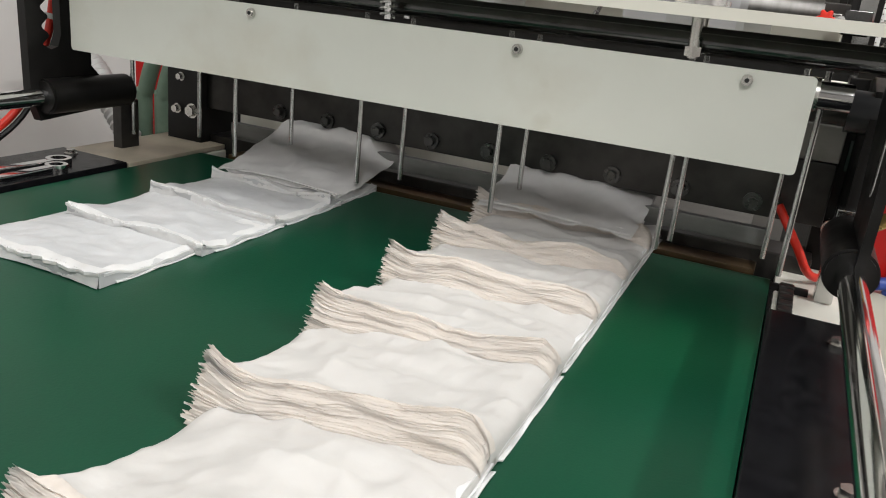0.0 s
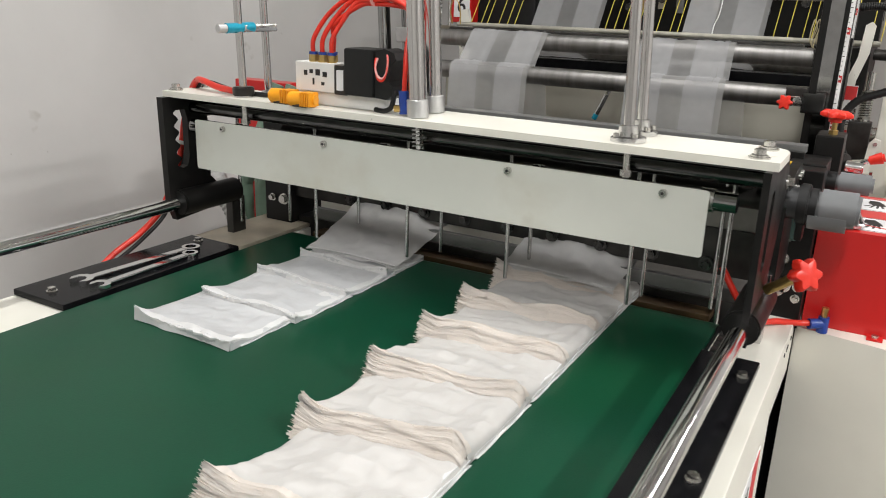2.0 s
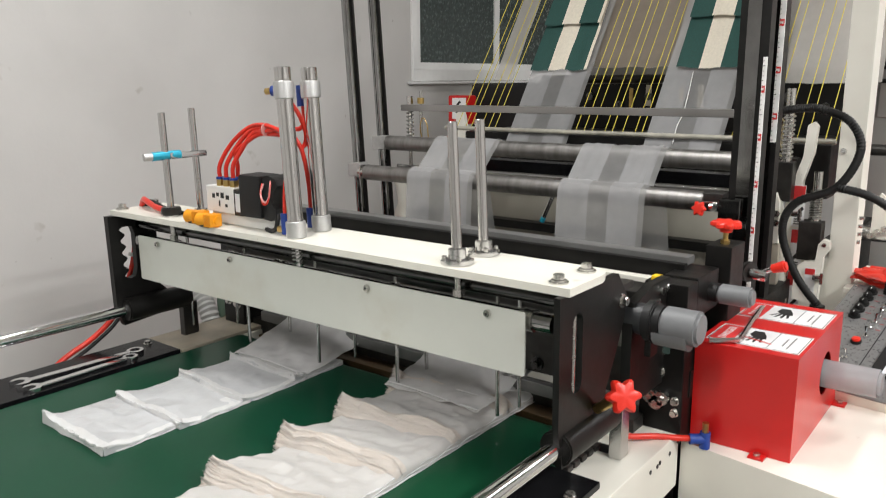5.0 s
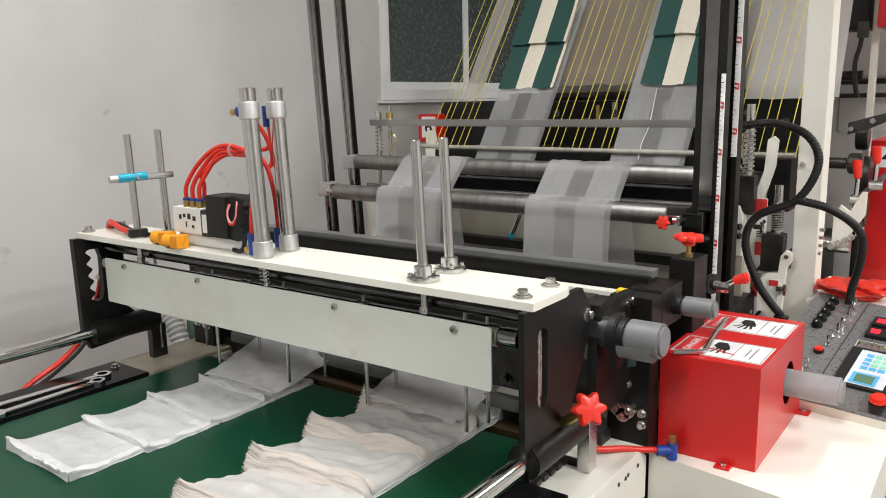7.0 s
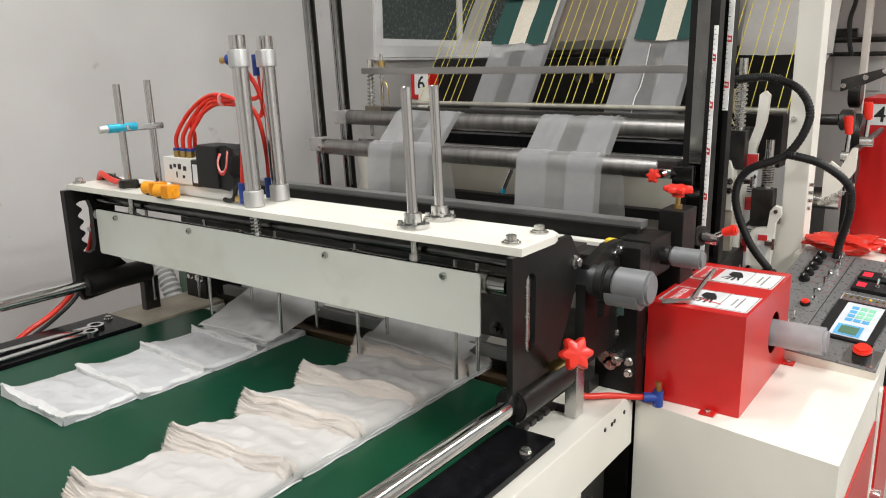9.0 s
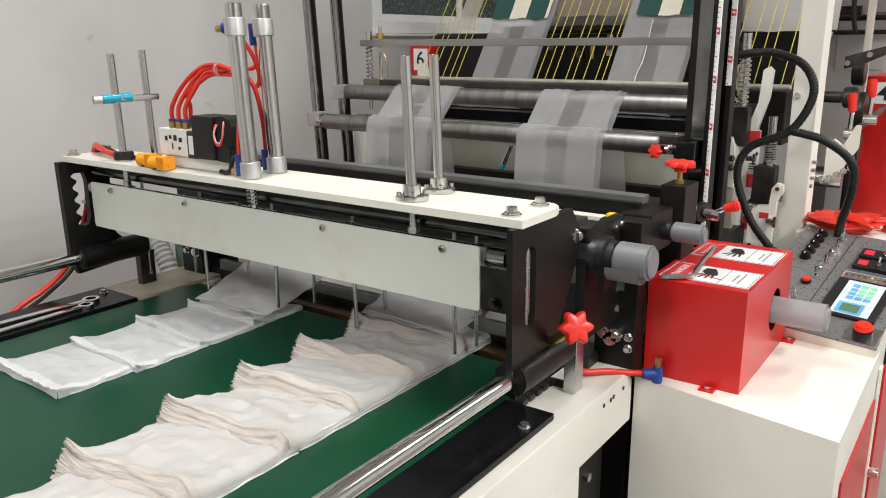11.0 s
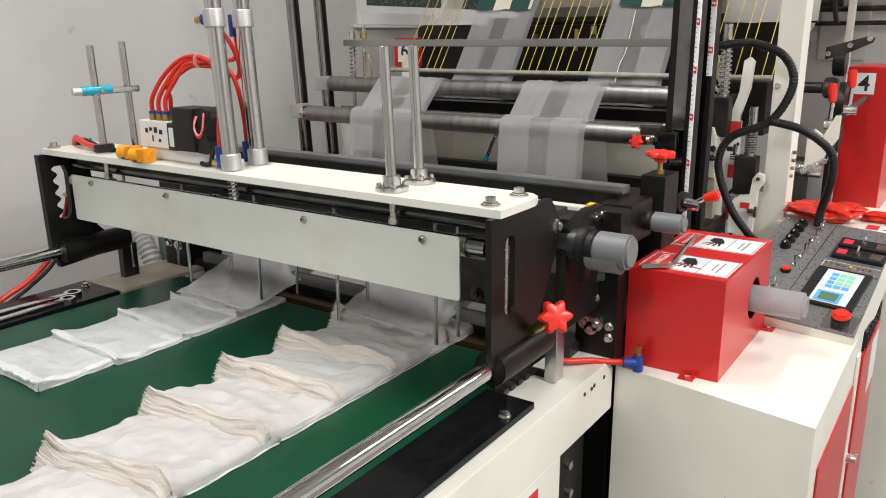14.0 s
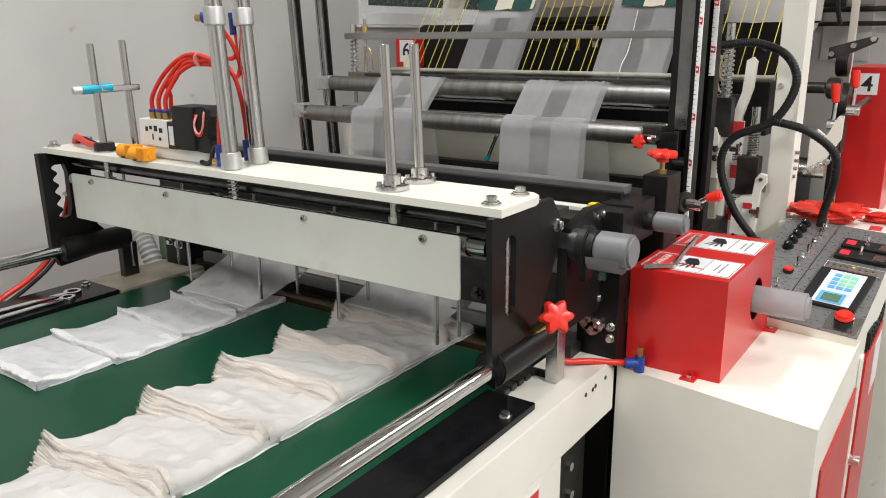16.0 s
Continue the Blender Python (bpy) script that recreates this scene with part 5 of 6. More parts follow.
for y0, kind in ((1.452, 0), (1.625, 1)):
    lx0, lx1, y1 = X0 + 0.010, X1 - 0.006, y0 + (0.105 if kind == 0 else 0.11)
    lb = part("warning_label", bx(nb(), lx0, lx1, y0, y1, Z1 + 0.0002, Z1 + 0.0008), PAPER, gb, "white warning label with a red danger heading")
    z = Z1 + 0.0008
    bm = nb()
    for a, b, c, d in ((lx0 + 0.002, lx1 - 0.002, y0 + 0.002, y0 + 0.003), (lx0 + 0.002, lx1 - 0.002, y1 - 0.003, y1 - 0.002), (lx0 + 0.002, lx0 + 0.003, y0 + 0.003, y1 - 0.003), (lx1 - 0.003, lx1 - 0.002, y0 + 0.003, y1 - 0.003)):
        bx(bm, a, b, c, d, z, z + 0.0003)
    part("border_line", bm, INK, lb)
    part("red_heading", bx(nb(), lx0 + 0.004, lx0 + 0.042, y0 + 0.006, y1 - 0.006, z, z + 0.0004), REDINK, lb)
    words("DANGER", 0.019, pose(lx0 + 0.023, (y0 + y1) / 2, z + 0.0005, 0, 0, 90), PAPER, lb)
    bm = nb()
    bx(bm, lx1 - 0.055, lx1 - 0.0535, y0 + 0.006, y1 - 0.006, z, z + 0.0003)
    for k in range(2):
        bx(bm, lx1 - 0.036 + 0.010 * k, lx1 - 0.033 + 0.010 * k, y0 + 0.030 - 0.012 * k, y1 - 0.030 + 0.012 * k, z, z + 0.0003)
    part("text_bars", bm, mat("grey_ink", (0.25, 0.25, 0.25), 0.5), lb)
    bm = nb()
    cx, cy = lx0 + 0.072, (y0 + y1) / 2
    prism(bm, [(cx - 0.012, cy + 0.036), (cx + 0.004, cy + 0.038), (cx + 0.014, cy + 0.016), (cx + 0.018, cy - 0.002), (cx + 0.010, cy - 0.006), (cx - 0.004, cy - 0.002), (cx - 0.014, cy + 0.012)], "z", z, z + 0.0004)
    for q, (fx, fy) in enumerate(((-0.020, -0.020), (-0.010, -0.028), (0.002, -0.030), (0.013, -0.026))):
        px, py = cx - 0.008 + 0.006 * q, cy - 0.002
        prism(bm, [(px - 0.0025, py), (px + 0.0025, py), (cx + fx + 0.003, cy + fy), (cx + fx - 0.001, cy + fy)], "z", z, z + 0.0004)
    part("pictogram", bm, INK, lb)
    if kind == 0:
        part("red_stroke", prism(nb(), [(cx - 0.03, cy - 0.002), (cx + 0.034, cy - 0.024), (cx + 0.034, cy - 0.028), (cx - 0.03, cy - 0.006)], "z", z + 0.0004, z + 0.0007), REDINK, lb)
blk = part("side_block", bx(nb(), 0.088, 0.1028, 1.418, 1.448, 0.998, 1.05, 0.002), BLACK, gb, "small black bracket block")
for bz in (1.008, 1.04):
    part("screw", rod(nb(), (0.094, 1.418, bz), (0.094, 1.410, bz), 0.005, 12), ZINC, blk)
hx = thing("hex_key", "steel hex key lying on the red guard", "hex key")
part("key", tube(nb(), [(0.128, 1.425, Z1 + 0.0055), (0.150, 1.441, Z1 + 0.0055), (0.168, 1.455, Z1 + 0.0055), (0.170, 1.472, Z1 + 0.0055), (0.158, 1.56, Z1 + 0.0055), (0.143, 1.69, Z1 + 0.0055)], 0.0048, 6), STEEL, hx)
bt = thing("handwheel_sleeve", "cloudy clear plastic sleeve over the shaft end", "sleeve")
part("sleeve", rod(nb(), (0.215, 1.648, 1.015), (0.372, 1.648, 1.015), 0.0265, 28, bevel=0.006), CLEAR, bt)
part("shaft", rod(nb(), (0.175, 1.648, 1.015), (0.36, 1.648, 1.015), 0.014, 20), STEEL, bt)
ah = thing("air_line", "red air line with a blue elbow fitting on the cabinet", "hose")
part("hose", tube(nb(), [(-0.03, 1.30, 1.04), (0.005, 1.29, 0.99), (0.03, 1.30, 0.953), (0.071, 1.344, 0.945), (0.10, 1.375, 0.938), (0.125, 1.392, 0.938)], 0.0058, 10), REDTUBE, ah)
bm = nb()
rod(bm, (0.118, 1.386, 0.937), (0.140, 1.402, 0.937), 0.0095, 12)
rod(bm, (0.140, 1.402, 0.9205), (0.140, 1.402, 0.950), 0.0095, 12)
part("elbow", bm, BLUE, ah)
part("brass_screw", rod(nb(), (0.140, 1.402, 0.950), (0.140, 1.402, 0.968), 0.006, 8), BRASS, ah)

# ---------- sloping console ----------
con = thing("control_console", "grey sloping control console with keypad and knobs", "control panel")
TILT_C = math.degrees(math.atan(0.3))
CM = pose(0.355, 1.945, 0.9985, TILT_C) @ pose(0, 0, 0, 0, 0, -7)


def cpart(name, bm, material, parent, label=""):
    bmesh.ops.transform(bm, matrix=CM, verts=bm.verts)
    return part(name, bm, material, parent, label)


FACE = [(-0.16, -0.20), (0.118, -0.20), (0.104, 0.0), (0.085, 0.22), (-0.16, 0.22)]
cpart("housing", prism(nb(), FACE, "z", -0.10, -0.0005), CREAM, con)
cpart("face", prism(nb(), FACE, "z", 0.0, 0.004), CONSOLE, con, "brushed grey console face")
cpart("face_seam", bx(nb(), -0.0435, -0.0415, -0.195, 0.215, 0.004, 0.0044), INK, con)
key = cpart("keypad", bx(nb(), -0.018, 0.092, -0.127, 0.019, 0.004, 0.011, 0.002), RUBBER, con, "black framed keypad with a small screen")
cpart("keypad_face", bx(nb(), 0.004, 0.077, -0.119, 0.010, 0.011, 0.0118), mat("pale_keypad", (0.62, 0.66, 0.70), 0.4), key)
cpart("screen_frame", bx(nb(), 0.011, 0.061, -0.116, -0.076, 0.0118, 0.0124), KEYB, key)
cpart("screen", bx(nb(), 0.019, 0.054, -0.110, -0.082, 0.0124, 0.0128), LCD, key, "small green screen")
for r_ in range(4):
    for c_ in range(3):
        cpart("key", bx(nb(), 0.018 + 0.0165 * c_, 0.0315 + 0.0165 * c_, -0.062 + 0.016 * r_, -0.051 + 0.016 * r_, 0.0118, 0.0126), KEYB if c_ == 0 or r_ == 0 else KEYG, key)
es = cpart("emergency_stop", rod(nb(), (0.083, -0.166, 0.0052), (0.083, -0.166, 0.017), 0.018, 24), RUBBER, con)
cpart("button", rod(nb(), (0.083, -0.166, 0.017), (0.083, -0.166, 0.030), 0.0175, 28, bevel=0.004), REDKNOB, es, "red mushroom button")
cpart("stop_plate", bx(nb(), 0.052, 0.114, -0.194, -0.136, 0.004, 0.0052), STEEL, con)
for k in range(5):
    kx, ky = -0.113, 0.078 + 0.0285 * k
    kn = cpart("knob", rod(nb(), (kx, ky, 0.004), (kx, ky, 0.008), 0.0125, 20), RUBBER, con, "black ribbed knob")
    cpart("cap", rod(nb(), (kx, ky, 0.008), (kx, ky, 0.020), 0.0098, 20, 0.0092, bevel=0.002), RUBBER, kn)
    cpart("pointer_line", bx(nb(), kx - 0.0007, kx + 0.0007, ky - 0.008, ky, 0.020, 0.0204), PAPER, kn)
for k in range(7):
    bm = nb()
    y_ = 0.042 + 0.026 * k
    rod(bm, (-0.066, y_, 0.004), (-0.066, y_, 0.009), 0.0055, 12)
    rod(bm, (-0.066, y_, 0.009), (-0.064, y_ + (0.006 if k % 3 else -0.006), 0.026), 0.0024, 8, 0.0032)
    cpart("toggle_switch", bm, CHROME, con)
for k, y_ in enumerate((-0.09, -0.125, -0.155)):
    bm = nb()
    rod(bm, (-0.076, y_, 0.004), (-0.076, y_, 0.008), 0.006, 12)
    rod(bm, (-0.076, y_, 0.008), (-0.076, y_ + 0.005, 0.024), 0.0024, 8, 0.0032)
    cpart("toggle_switch", bm, CHROME, con)
pb = cpart("pilot_button", rod(nb(), (-0.076, -0.022, 0.004), (-0.076, -0.022, 0.009), 0.011, 20), RUBBER, con)
cpart("red_cap", rod(nb(), (-0.076, -0.022, 0.009), (-0.076, -0.022, 0.015), 0.009, 18, bevel=0.002), REDKNOB, pb, "red push button")
tg = nb()
rod(tg, (-0.066, 0.006, 0.004), (-0.066, 0.006, 0.009), 0.0055, 12)
cpart("toggle_switch", rod(tg, (-0.066, 0.006, 0.009), (-0.067, 0.012, 0.027), 0.0024, 8, 0.0032), CHROME, con)
for k in range(2):
    y_ = 0.069 + 0.047 * k
    md = cpart("counter_module", bx(nb(), -0.010, 0.096, y_, y_ + 0.037, 0.004, 0.014, 0.002), RUBBER, con, "black counter with red digits window")
    cpart("display", bx(nb(), -0.002, 0.017, y_ + 0.010, y_ + 0.028, 0.014, 0.0145), REDLED, md)
    cpart("dial_plate", bx(nb(), 0.066, 0.090, y_ + 0.007, y_ + 0.030, 0.014, 0.0146), STEEL, md)
    bm = nb()
    rod(bm, (0.040, y_ + 0.018, 0.014), (0.040, y_ + 0.018, 0.018), 0.005, 12)
    cpart("toggle", rod(bm, (0.040, y_ + 0.018, 0.018), (0.041, y_ + 0.022, 0.034), 0.0022, 8, 0.003), CHROME, md)
for k in range(8):
    cpart("indicator_lamp", rod(nb(), (-0.012 + 0.013 * k, 0.043, 0.004), (-0.012 + 0.013 * k, 0.043, 0.007), 0.003, 10), YELLOWP if k == 4 else BRASS, con)
PRINT = mat("dull_red_print", (0.30, 0.07, 0.07), 0.5)
LEGENDS = [(-0.015 + 0.013 * k, -0.007 + 0.013 * k, 0.031, 0.034) for k in range(8)]
LEGENDS += [(-0.058, -0.048, 0.040 + 0.026 * k, 0.043 + 0.026 * k) for k in range(7)]
LEGENDS += [(-0.098, -0.086, 0.073 + 0.0285 * k, 0.0755 + 0.0285 * k) for k in range(5)]
for a, b, c, d in LEGENDS:
    cpart("legend_bar", bx(nb(), a, b, c, d, 0.004, 0.0044), PRINT, con)
bm = nb()
for a, b, c, d in ((-0.018, 0.097, 0.0545, 0.0555), (-0.018, 0.097, 0.0255, 0.0265), (-0.018, -0.017, 0.0265, 0.0545)):
    bx(bm, a, b, c, d, 0.004, 0.0043)
cpart("printed_outline", bm, PAPER, con)
for q in ((-0.152, -0.19), (0.108, -0.193), (-0.152, 0.21), (0.080, 0.21), (0.098, 0.02)):
    cpart("face_screw", rod(nb(), (*q, 0.004), (*q, 0.006), 0.0035, 10), ZINC, con)
rag = thing("red_rag", "crumpled red plastic rag behind the console", "rag")
bm = nb()
bmesh.ops.create_icosphere(bm, subdivisions=4, radius=1.0)
for v in bm.verts:
    n_ = noise.noise(v.co * 1.8) * 0.5 + noise.noise(v.co * 3.6) * 0.22
    v.co = Vector((v.co.x * 0.085, v.co.y * 0.055, v.co.z * 0.022)) * (1 + n_) + Vector((0, 0, 0.004 * noise.noise(v.co * 7)))
bmesh.ops.translate(bm, verts=bm.verts, vec=(0.305, 2.225, 1.086))
part("rag", bm, REDTUBE, rag)
bm = nb()
bmesh.ops.create_icosphere(bm, subdivisions=3, radius=1.0)
for v in bm.verts:
    n_ = noise.noise(v.co * 2.6 + Vector((4, 0, 0))) * 0.5 + noise.noise(v.co * 6) * 0.25
    v.co = Vector((v.co.x * 0.075, v.co.y * 0.03, v.co.z * 0.013)) * (1 + n_)
bmesh.ops.translate(bm, verts=bm.verts, vec=(0.44, 2.27, 1.073))
part("loose_end", bm, REDTUBE, rag)
part("shelf", bx(nb(), 0.20, 0.50, 2.16, 2.45, 0.9, 1.06, 0.003), CREAM, con)
nt_ = part("notice_label", bx(nb(), 0.395, 0.49, 2.168, 2.225, 1.0602, 1.061), PAPER, con, "white and red warning label")
part("red_heading", bx(nb(), 0.398, 0.425, 2.171, 2.222, 1.061, 1.0614), REDINK, nt_)
part("pictogram_bar", prism(nb(), [(0.432, 2.18), (0.470, 2.205), (0.476, 2.198), (0.44, 2.174)], "z", 1.061, 1.0614), INK, nt_)
br = thing("beam_bracket", "dark bracket with bolts under the cream beam", "bracket")
part("bracket", bx(nb(), 0.02, 0.06, 1.20, 1.36, 0.55, 0.834, 0.003), BLACK, br)
for bz in (0.62, 0.70, 0.76, 0.81):
    part("bolt", rod(nb(), (0.060, 1.30 - 0.1 * (bz - 0.6), bz), (0.070, 1.30 - 0.1 * (bz - 0.6), bz), 0.009, 6), ZINC, br)
part("foot", bx(nb(), 0.03, 0.05, 1.22, 1.34, 0.0, 0.55), BLACK, br)

# ---------- upright machine unit beside the posts ----------
up = thing("upright_post", "cream painted upright steel post", "post")
part("post", bx(nb(), 0.152, 0.210, 2.20, 2.28, 0.0, 2.9, 0.004), CREAM, up)
part("post_bolt", rod(nb(), (0.166, 2.2, 1.385), (0.166, 2.186, 1.388), 0.007, 6), ZINC, up)
bm = nb()
for k, z in enumerate((1.16, 1.18, 1.20, 1.22)):
    bx(bm, 0.2095, 0.217 + 0.002 * k, 2.212, 2.222, z, z + 0.009, 0.002)
part("bolt_row", bm, ZINC, up)
up2 = thing("upright_post", "cream painted upright steel post far behind", "post")
part("post", bx(nb(), 0.138, 0.160, 3.31, 3.35, 0.0, 2.9, 0.003), CREAM, up2)
bx2 = thing("rear_motor_box", "black motor box hung between the rear posts", "motor")
part("box", bx(nb(), 0.035, 0.132, 3.28, 3.42, 1.775, 2.1, 0.01), RUBBER, bx2)
part("bracket", bx(nb(), 0.10, 0.136, 3.25, 3.279, 1.745, 1.80, 0.004), DARKSTEEL, bx2)
part("cable", tube(nb(), [(0.118, 3.27, 1.80), (0.112, 3.26, 1.72), (0.100, 3.26, 1.66), (0.108, 3.25, 1.58), (0.118, 3.25, 1.54)], 0.008, 8), RUBBER, bx2)
rg = thing("rear_guard", "red painted guard high on the rear unit", "guard box")
part("guard", bx(nb(), 0.164, 0.5, 3.22, 3.5, 1.775, 2.2, 0.006), RED, rg)
part("hanger", bx(nb(), 0.30, 0.34, 3.34, 3.38, 0.9, 1.774, 0.003), CREAM, rg)
rc = thing("rear_cabinet", "pale grey sheet steel cabinet behind the machine", "cabinet")
PALEGREY = mat("pale_grey_paint", (0.50, 0.49, 0.475), 0.45, 0, 0.04, 8, 0.05, 120, stain=0.2, stain_colour=(0.36, 0.34, 0.31), stain_scale=4)
part("body", bx(nb(), -0.10, 0.52, 3.75, 4.2, 0.0, 1.83, 0.006), PALEGREY, rc)
for z0, z1 in ((1.62, 1.80), (1.40, 1.60)):
    part("panel", bx(nb(), -0.02, 0.16, 3.742, 3.7495, z0, z1, 0.002), PALEGREY, rc)
for z, q in ((1.60, 0.011), (1.545, 0.009)):
    part("cross_rail", rod(nb(), (-0.1, 3.70, z), (0.5, 3.70, z), q, 12), DARKSTEEL, rc)
lev = thing("cam_lever", "cream painted cam lever with spring plungers", "lever")
part("lever", prism(nb(), [(0.085, 1.447), (0.098, 1.455), (0.108, 1.445), (0.104, 1.38), (0.085, 1.31), (0.082, 1.24), (0.088, 1.10), (0.045, 1.08), (0.048, 1.25), (0.062, 1.31), (0.080, 1.37)], "y", 2.175, 2.195), CREAM, lev)
part("pivot_arm", prism(nb(), [(0.012, 1.269), (0.025, 1.281), (0.046, 1.268), (0.053, 1.234), (0.076, 1.004), (0.029, 0.997)], "y", 2.14, 2.153), CREAM, lev)
for sx, z0, z1, sy in ((0.045, 1.36, 1.50, 2.16), (0.118, 1.215, 1.30, 2.18)):
    part("spring", coil(nb(), sx, sy, z0, z1 - 0.01, 0.0125, 0.0032, 12), SPRING, lev)
    part("plunger", rod(nb(), (sx, sy, z0 - 0.02), (sx, sy, z1 + 0.035), 0.0105, 14), ZINC, lev)
    part("plunger_block", bx(nb(), sx - 0.032, sx + 0.022, sy - 0.02, sy + 0.02, z0 - 0.10, z0 - 0.002, 0.004), DARKSTEEL, lev)
part("lower_casting", prism(nb(), [(0.092, 1.02), (0.092, 1.10), (0.112, 1.118), (0.138, 1.122), (0.142, 1.165), (0.152, 1.178), (0.166, 1.174), (0.168, 1.155), (0.156, 1.135), (0.150, 1.02)], "y", 2.13, 2.15), CREAM, lev, "cream cast bracket with a lug")
part("lug_pin", rod(nb(), (0.156, 2.13, 1.165), (0.156, 2.124, 1.165), 0.005, 12), ZINC, lev)
part("pivot_plate", prism(nb(), [(0.030, 1.165), (0.030, 1.282), (0.036, 1.290), (0.048, 1.288), (0.056, 1.266), (0.060, 1.165)], "y", 2.085, 2.098), CREAM, lev, "cream pivot plate")
for qz in (1.215, 1.238):
    part("pivot_bolt", rod(rod(nb(), (0.052, 2.085, qz), (0.052, 2.081, qz), 0.008, 16), (0.052, 2.081, qz), (0.052, 2.072, qz), 0.0055, 6), ZINC, lev)
for qx, qz in ((0.088, 1.235), (0.150, 1.085)):
    cl_ = part("steel_clip", bx(nb(), qx - 0.012, qx + 0.012, 2.115, 2.129, qz - 0.006, qz + 0.006, 0.002), ZINC, lev)
    part("clip_post", bx(nb(), qx + 0.006, qx + 0.013, 2.108, 2.1145, qz - 0.014, qz + 0.014, 0.001), ZINC, cl_)
STRIP = [(0.066, 0.094, 1.195, 1.30), (0.068, 0.096, 1.085, 1.19), (0.068, 0.098, 0.96, 1.08)]
for k, (a, b, z0, z1) in enumerate(STRIP):
    sg = part("warning_label", bx(nb(), a, b, 2.1735, 2.1748, z0, z1), PAPER, lev, "white and red warning label")
    part("red_heading", bx(nb(), a + 0.001, b - 0.001, 2.1725, 2.1733, z1 - 0.036, z1 - 0.002), REDINK, sg)
    part("pictogram_bar", prism(nb(), [(a + 0.006, z0 + 0.03), (a + 0.022, z0 + 0.052), (a + 0.027, z0 + 0.046), (a + 0.012, z0 + 0.026)], "y", 2.1726, 2.1734), INK, sg)
    for q in range(3):
        part("text_bar", bx(nb(), a + 0.005, b - 0.005, 2.1728, 2.1734, z0 + 0.006 + 0.006 * q, z0 + 0.009 + 0.006 * q), INK, sg)
sg = part("warning_label", bx(nb(), 0.118, 0.142, 2.1275, 2.1292, 1.045, 1.105), PAPER, lev, "white and red warning label")
part("red_heading", bx(nb(), 0.119, 0.141, 2.1266, 2.1274, 1.088, 1.103), REDINK, sg)
part("lower_post", bx(nb(), 0.032, 0.062, 2.088, 2.11, 0.921, 1.164, 0.002), PALEPAINT, lev, "greyish beige lower post")
part("stub_column", bx(nb(), 0.04, 0.16, 2.2, 2.26, 0.92, 1.12, 0.004), CREAM, lev)
for nm, pts in (("cable_conduit", [(0.03, 2.1, 1.481), (0.08, 2.1, 1.489), (0.13, 2.1, 1.488), (0.195, 2.09, 1.460), (0.222, 2.08, 1.398), (0.184, 2.07, 1.315), (0.098, 2.06, 1.270), (0.075, 2.06, 1.20), (0.113, 2.06, 1.10), (0.165, 2.07, 1.03)]), ("cable_conduit", [(0.184, 2.065, 1.314), (0.255, 2.08, 1.295), (0.314, 2.1, 1.247), (0.320, 2.12, 1.181), (0.303, 2.14, 1.10), (0.297, 2.15, 1.05)])):
    cd = thing(nm, "black corrugated cable conduit in a loop", "conduit", "black conduits")
    part("conduit", tube(nb(), pts, 0.0096, 12, 20, 0.07), RUBBER, cd)
    part("gland", rod(nb(), pts[-1], (pts[-1][0], pts[-1][1], pts[-1][2] - 0.02), 0.017, 16), RUBBER, cd)
# numbered red unit further back
n4 = thing("drive_cover", "tall red drive cover with a white number four", "machine cover")
part("cover", bx(nb(), 0.205, 0.34, 3.0, 3.30, 0.70, 1.405, 0.006), RED, n4)
part("plate", bx(nb(), 0.225, 0.288, 2.9975, 2.9995, 1.318, 1.385), PAPER, n4)
words("4", 0.068, pose(0.257, 2.9968, 1.350, 90, 0, 0), INK, n4, "numeral", 0.001)
part("lower_cover", bx(nb(), 0.20, 0.6, 2.75, 3.5, 0.0, 0.93, 0.005), CREAM, n4)
for tip, mid, low in (((0.24, 2.5, 1.378), (0.246, 2.5, 1.327), (0.244, 2.5, 1.269)), ((0.278, 2.55, 1.413), (0.283, 2.55, 1.365), (0.28, 2.55, 1.306))):
    lv = thing("brake_lever", "steel lever with a red plastic grip", "lever", "red levers")
    part("stem", rod(nb(), low, mid, 0.006, 12), CHROME, lv)
    part("grip", rod(nb(), mid, tip, 0.0095, 16, 0.013, bevel=0.003), REDKNOB, lv)
    part("hub", rod(nb(), (low[0] - 0.012, low[1], low[2]), (low[0] + 0.02, low[1], low[2]), 0.014, 16), STEEL, lv)
    part("hub_shaft", rod(nb(), low, (low[0] - 0.01, 2.96, low[2]), 0.009, 12), DARKSTEEL, lv)
# gear train between the post and the red cover
gt = thing("gear_train", "dark gears and shafts of the unwinding unit", "gears")
for gx, gy, gz, rr in ((0.19, 2.9, 1.30, 0.06), (0.20, 2.8, 1.20, 0.05), (0.17, 2.95, 1.42, 0.045), (0.205, 2.6, 1.36, 0.03)):
    part("gear", rod(nb(), (gx, gy, gz), (gx + 0.035, gy, gz), rr, 26, bevel=0.004), DARKSTEEL, gt)
part("shaft", rod(nb(), (-0.1, 2.6, 1.36), (0.20, 2.6, 1.36), 0.016, 18), DARKSTEEL, gt)
part("linkage", prism(nb(), [(0.168, 1.432), (0.168, 1.468), (0.215, 1.482), (0.285, 1.502), (0.296, 1.494), (0.292, 1.482), (0.225, 1.450)], "y", 2.78, 2.80), DARKSTEEL, gt, "dark slanted linkage arm")
for lx_, lz_ in ((0.178, 1.45), (0.235, 1.474), (0.285, 1.493)):
    part("linkage_pin", rod(nb(), (lx_, 2.78, lz_), (lx_, 2.765, lz_), 0.008, 12), ZINC, gt)
part("linkage_arm", bx(nb(), 0.225, 0.245, 2.62, 2.66, 1.02, 1.24, 0.006), BLACK, gt)
part("shaft_low", rod(nb(), (0.1, 2.5, 1.14), (0.24, 2.5, 1.14), 0.022, 18), STEEL, gt)
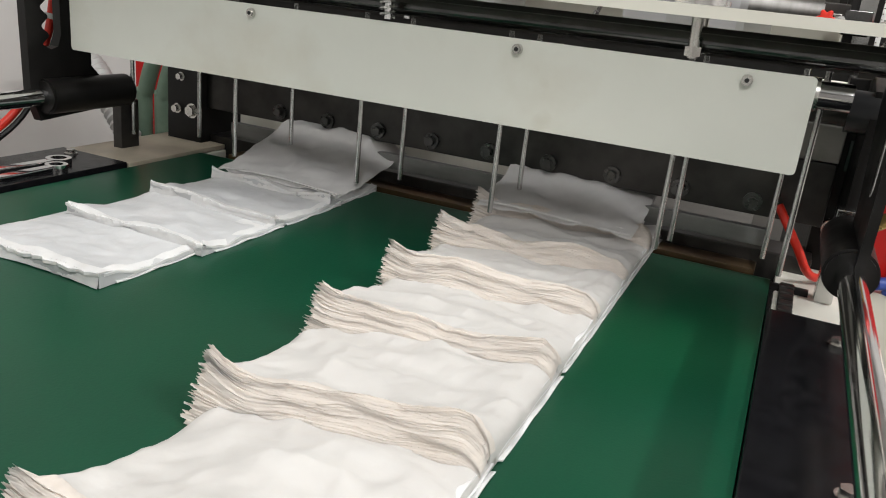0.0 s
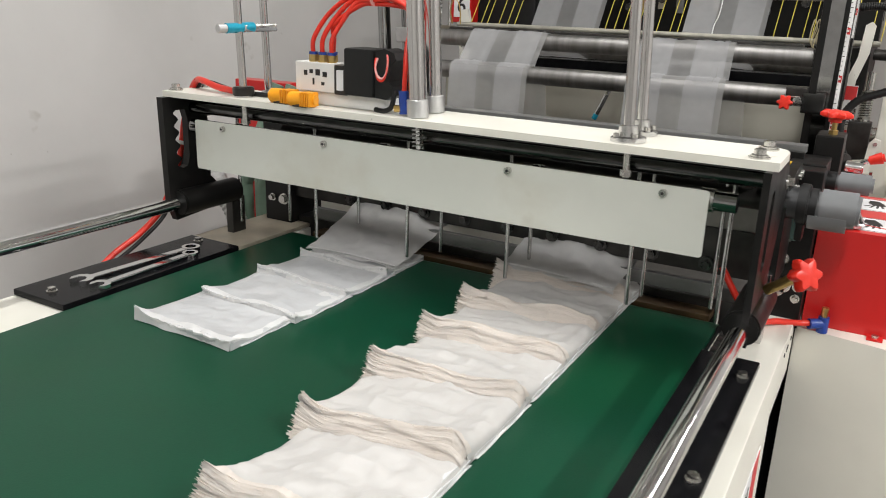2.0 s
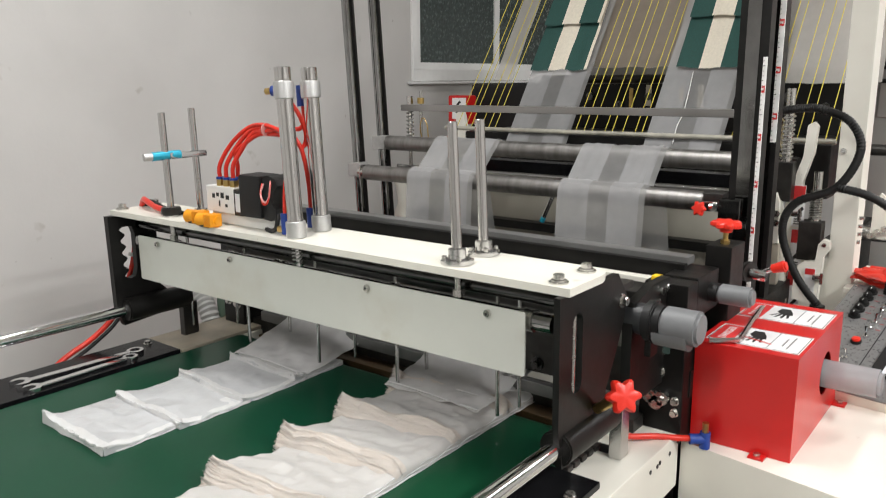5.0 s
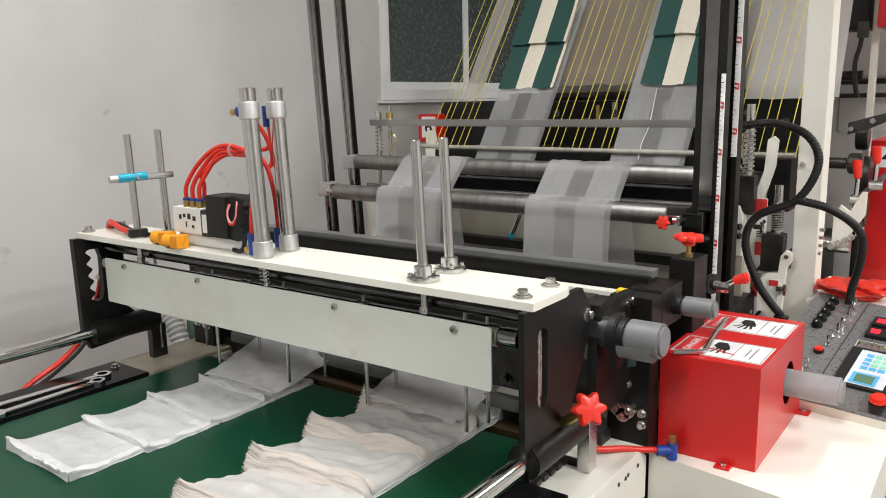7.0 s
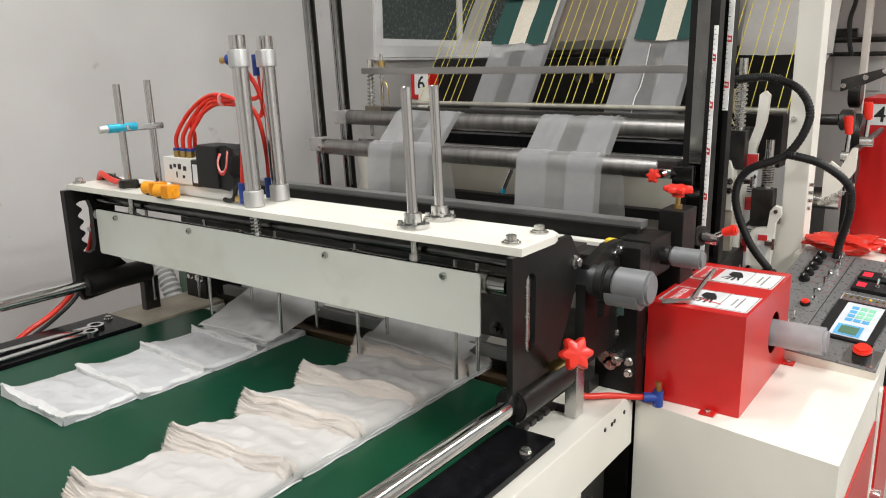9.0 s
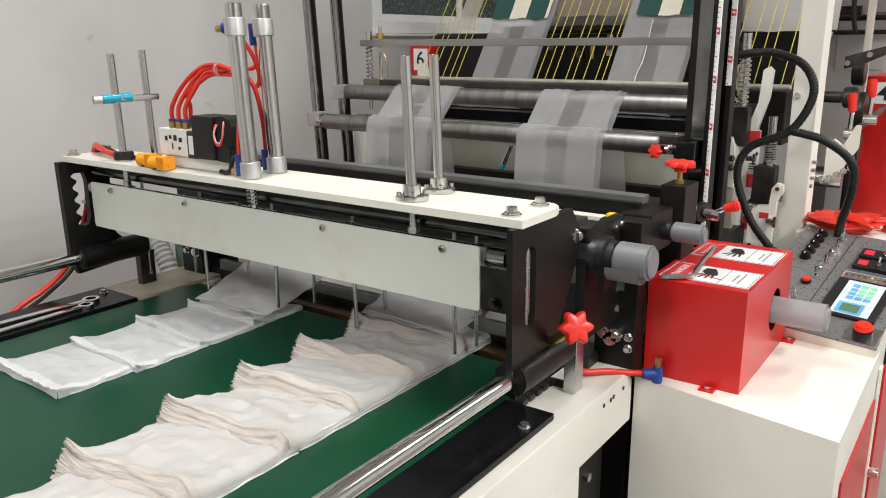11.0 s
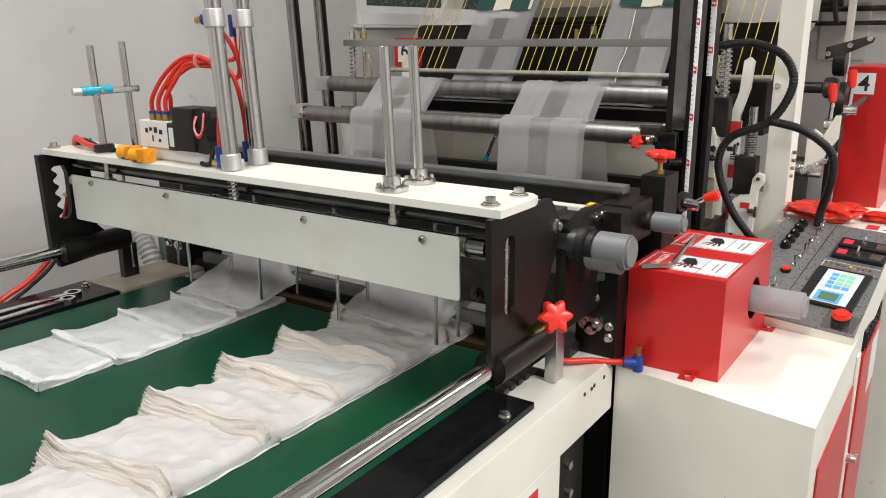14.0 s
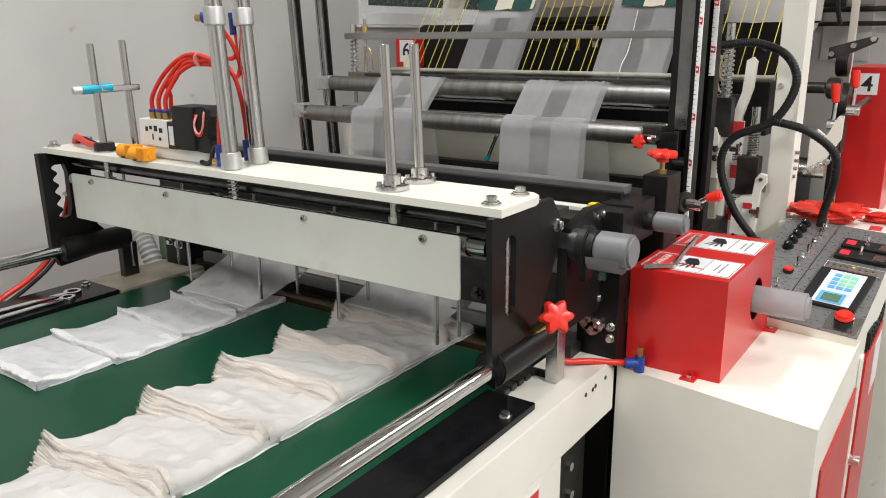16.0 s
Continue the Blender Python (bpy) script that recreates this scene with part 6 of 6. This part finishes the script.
lp = thing("lug_plate", "cream steel lug plate with a row of bolts", "bracket")
part("plate", prism(nb(), [(0.206, 1.14), (0.206, 1.235), (0.222, 1.262), (0.245, 1.245), (0.27, 1.30), (0.282, 1.30), (0.282, 1.24), (0.235, 1.16)], "y", 2.42, 2.432), CREAM, lp)
for k in range(5):
    bp_ = part("stud_bolt", rod(nb(), (0.206 + 0.016 * k, 2.42, 1.148 + 0.010 * k), (0.206 + 0.016 * k, 2.395, 1.150 + 0.010 * k), 0.0055, 10), ZINC, lp)
    part("nut", rod(nb(), (0.206 + 0.016 * k, 2.42, 1.148 + 0.010 * k), (0.206 + 0.016 * k, 2.412, 1.149 + 0.010 * k), 0.009, 6), ZINC, bp_)
ua = thing("unwind_arm", "dark cross shafts of the rear unit", "shafts")
for z, y_ in ((1.56, 3.0), (1.47, 2.9), (1.62, 3.45)):
    part("cross_shaft", rod(nb(), (-1.15, y_, z), (0.10, y_, z), 0.018, 18), DARKSTEEL, ua)

# ---------- far side of the machine ----------
va = thing("extraction_hose", "grey corrugated extraction hose behind the gantry", "hose")
part("hose", tube(nb(), [(-1.50, 1.46, 1.06), (-1.42, 1.44, 1.02), (-1.345, 1.41, 0.965), (-1.29, 1.40, 0.90), (-1.275, 1.40, 0.80), (-1.275, 1.40, 0.4), (-1.275, 1.40, 0.0)], 0.026, 14, 12, 0.07), VAC, va)
gh = thing("green_hose", "dull green hose bundle beside the red frame", "hose")
for q in range(2):
    part("hose", tube(nb(), [(-1.22 + 0.05 * q, 1.5, 1.25), (-1.26 + 0.05 * q, 1.46, 1.1), (-1.29 + 0.05 * q, 1.45, 1.0), (-1.295 + 0.05 * q, 1.45, 0.9), (-1.29 + 0.05 * q, 1.45, 0.0)], 0.017, 12), GREENHOSE, gh)
rf = thing("red_stand", "red painted side frame behind the conveyor", "machine frame")
part("frame", bx(nb(), -1.40, -1.215, 1.53, 1.58, 0.0, 1.25, 0.004), RED, rf)

# ---------- what moves ----------
PERIOD, PEAK = 0.636, 7.81


def beat():
    """Times at the turning points of the machine's stroke, with +1 at the top and -1 at the bottom."""
    k0 = math.ceil((0 - PEAK) / (PERIOD / 2))
    out = []
    k = k0
    while PEAK + k * PERIOD / 2 < 16.0:
        out.append((PEAK + k * PERIOD / 2, 1 if k % 2 == 0 else -1))
        k += 1
    first, last = out[0], out[-1]
    return [(0.0, math.cos(2 * math.pi * (0 - PEAK) / PERIOD))] * (first[0] > 0.04) + out + [(16.0, math.cos(2 * math.pi * (16.0 - PEAK) / PERIOD))]


def motions():
    walk(seal, [(t, pose(0, 0, SZ + 0.021 * s)) for t, s in beat()])
    for k, (fl, x0, y0, z0) in enumerate(flaps):
        if k == 2:
            # the newest bag shoots out on each stroke and drops on the pile
            walk(fl, [(t, pose(x0, y0 + 0.02 + 0.03 * s, z0 + 0.010 + 0.008 * s, 4.0 * s, 0.8 * s)) for t, s in beat()])
        else:
            walk(fl, [(t, pose(x0, y0 + 0.004 * s, z0, 2.2 * s + 1.0, (-1) ** k * 0.8 * s)) for t, s in beat()])


motions()
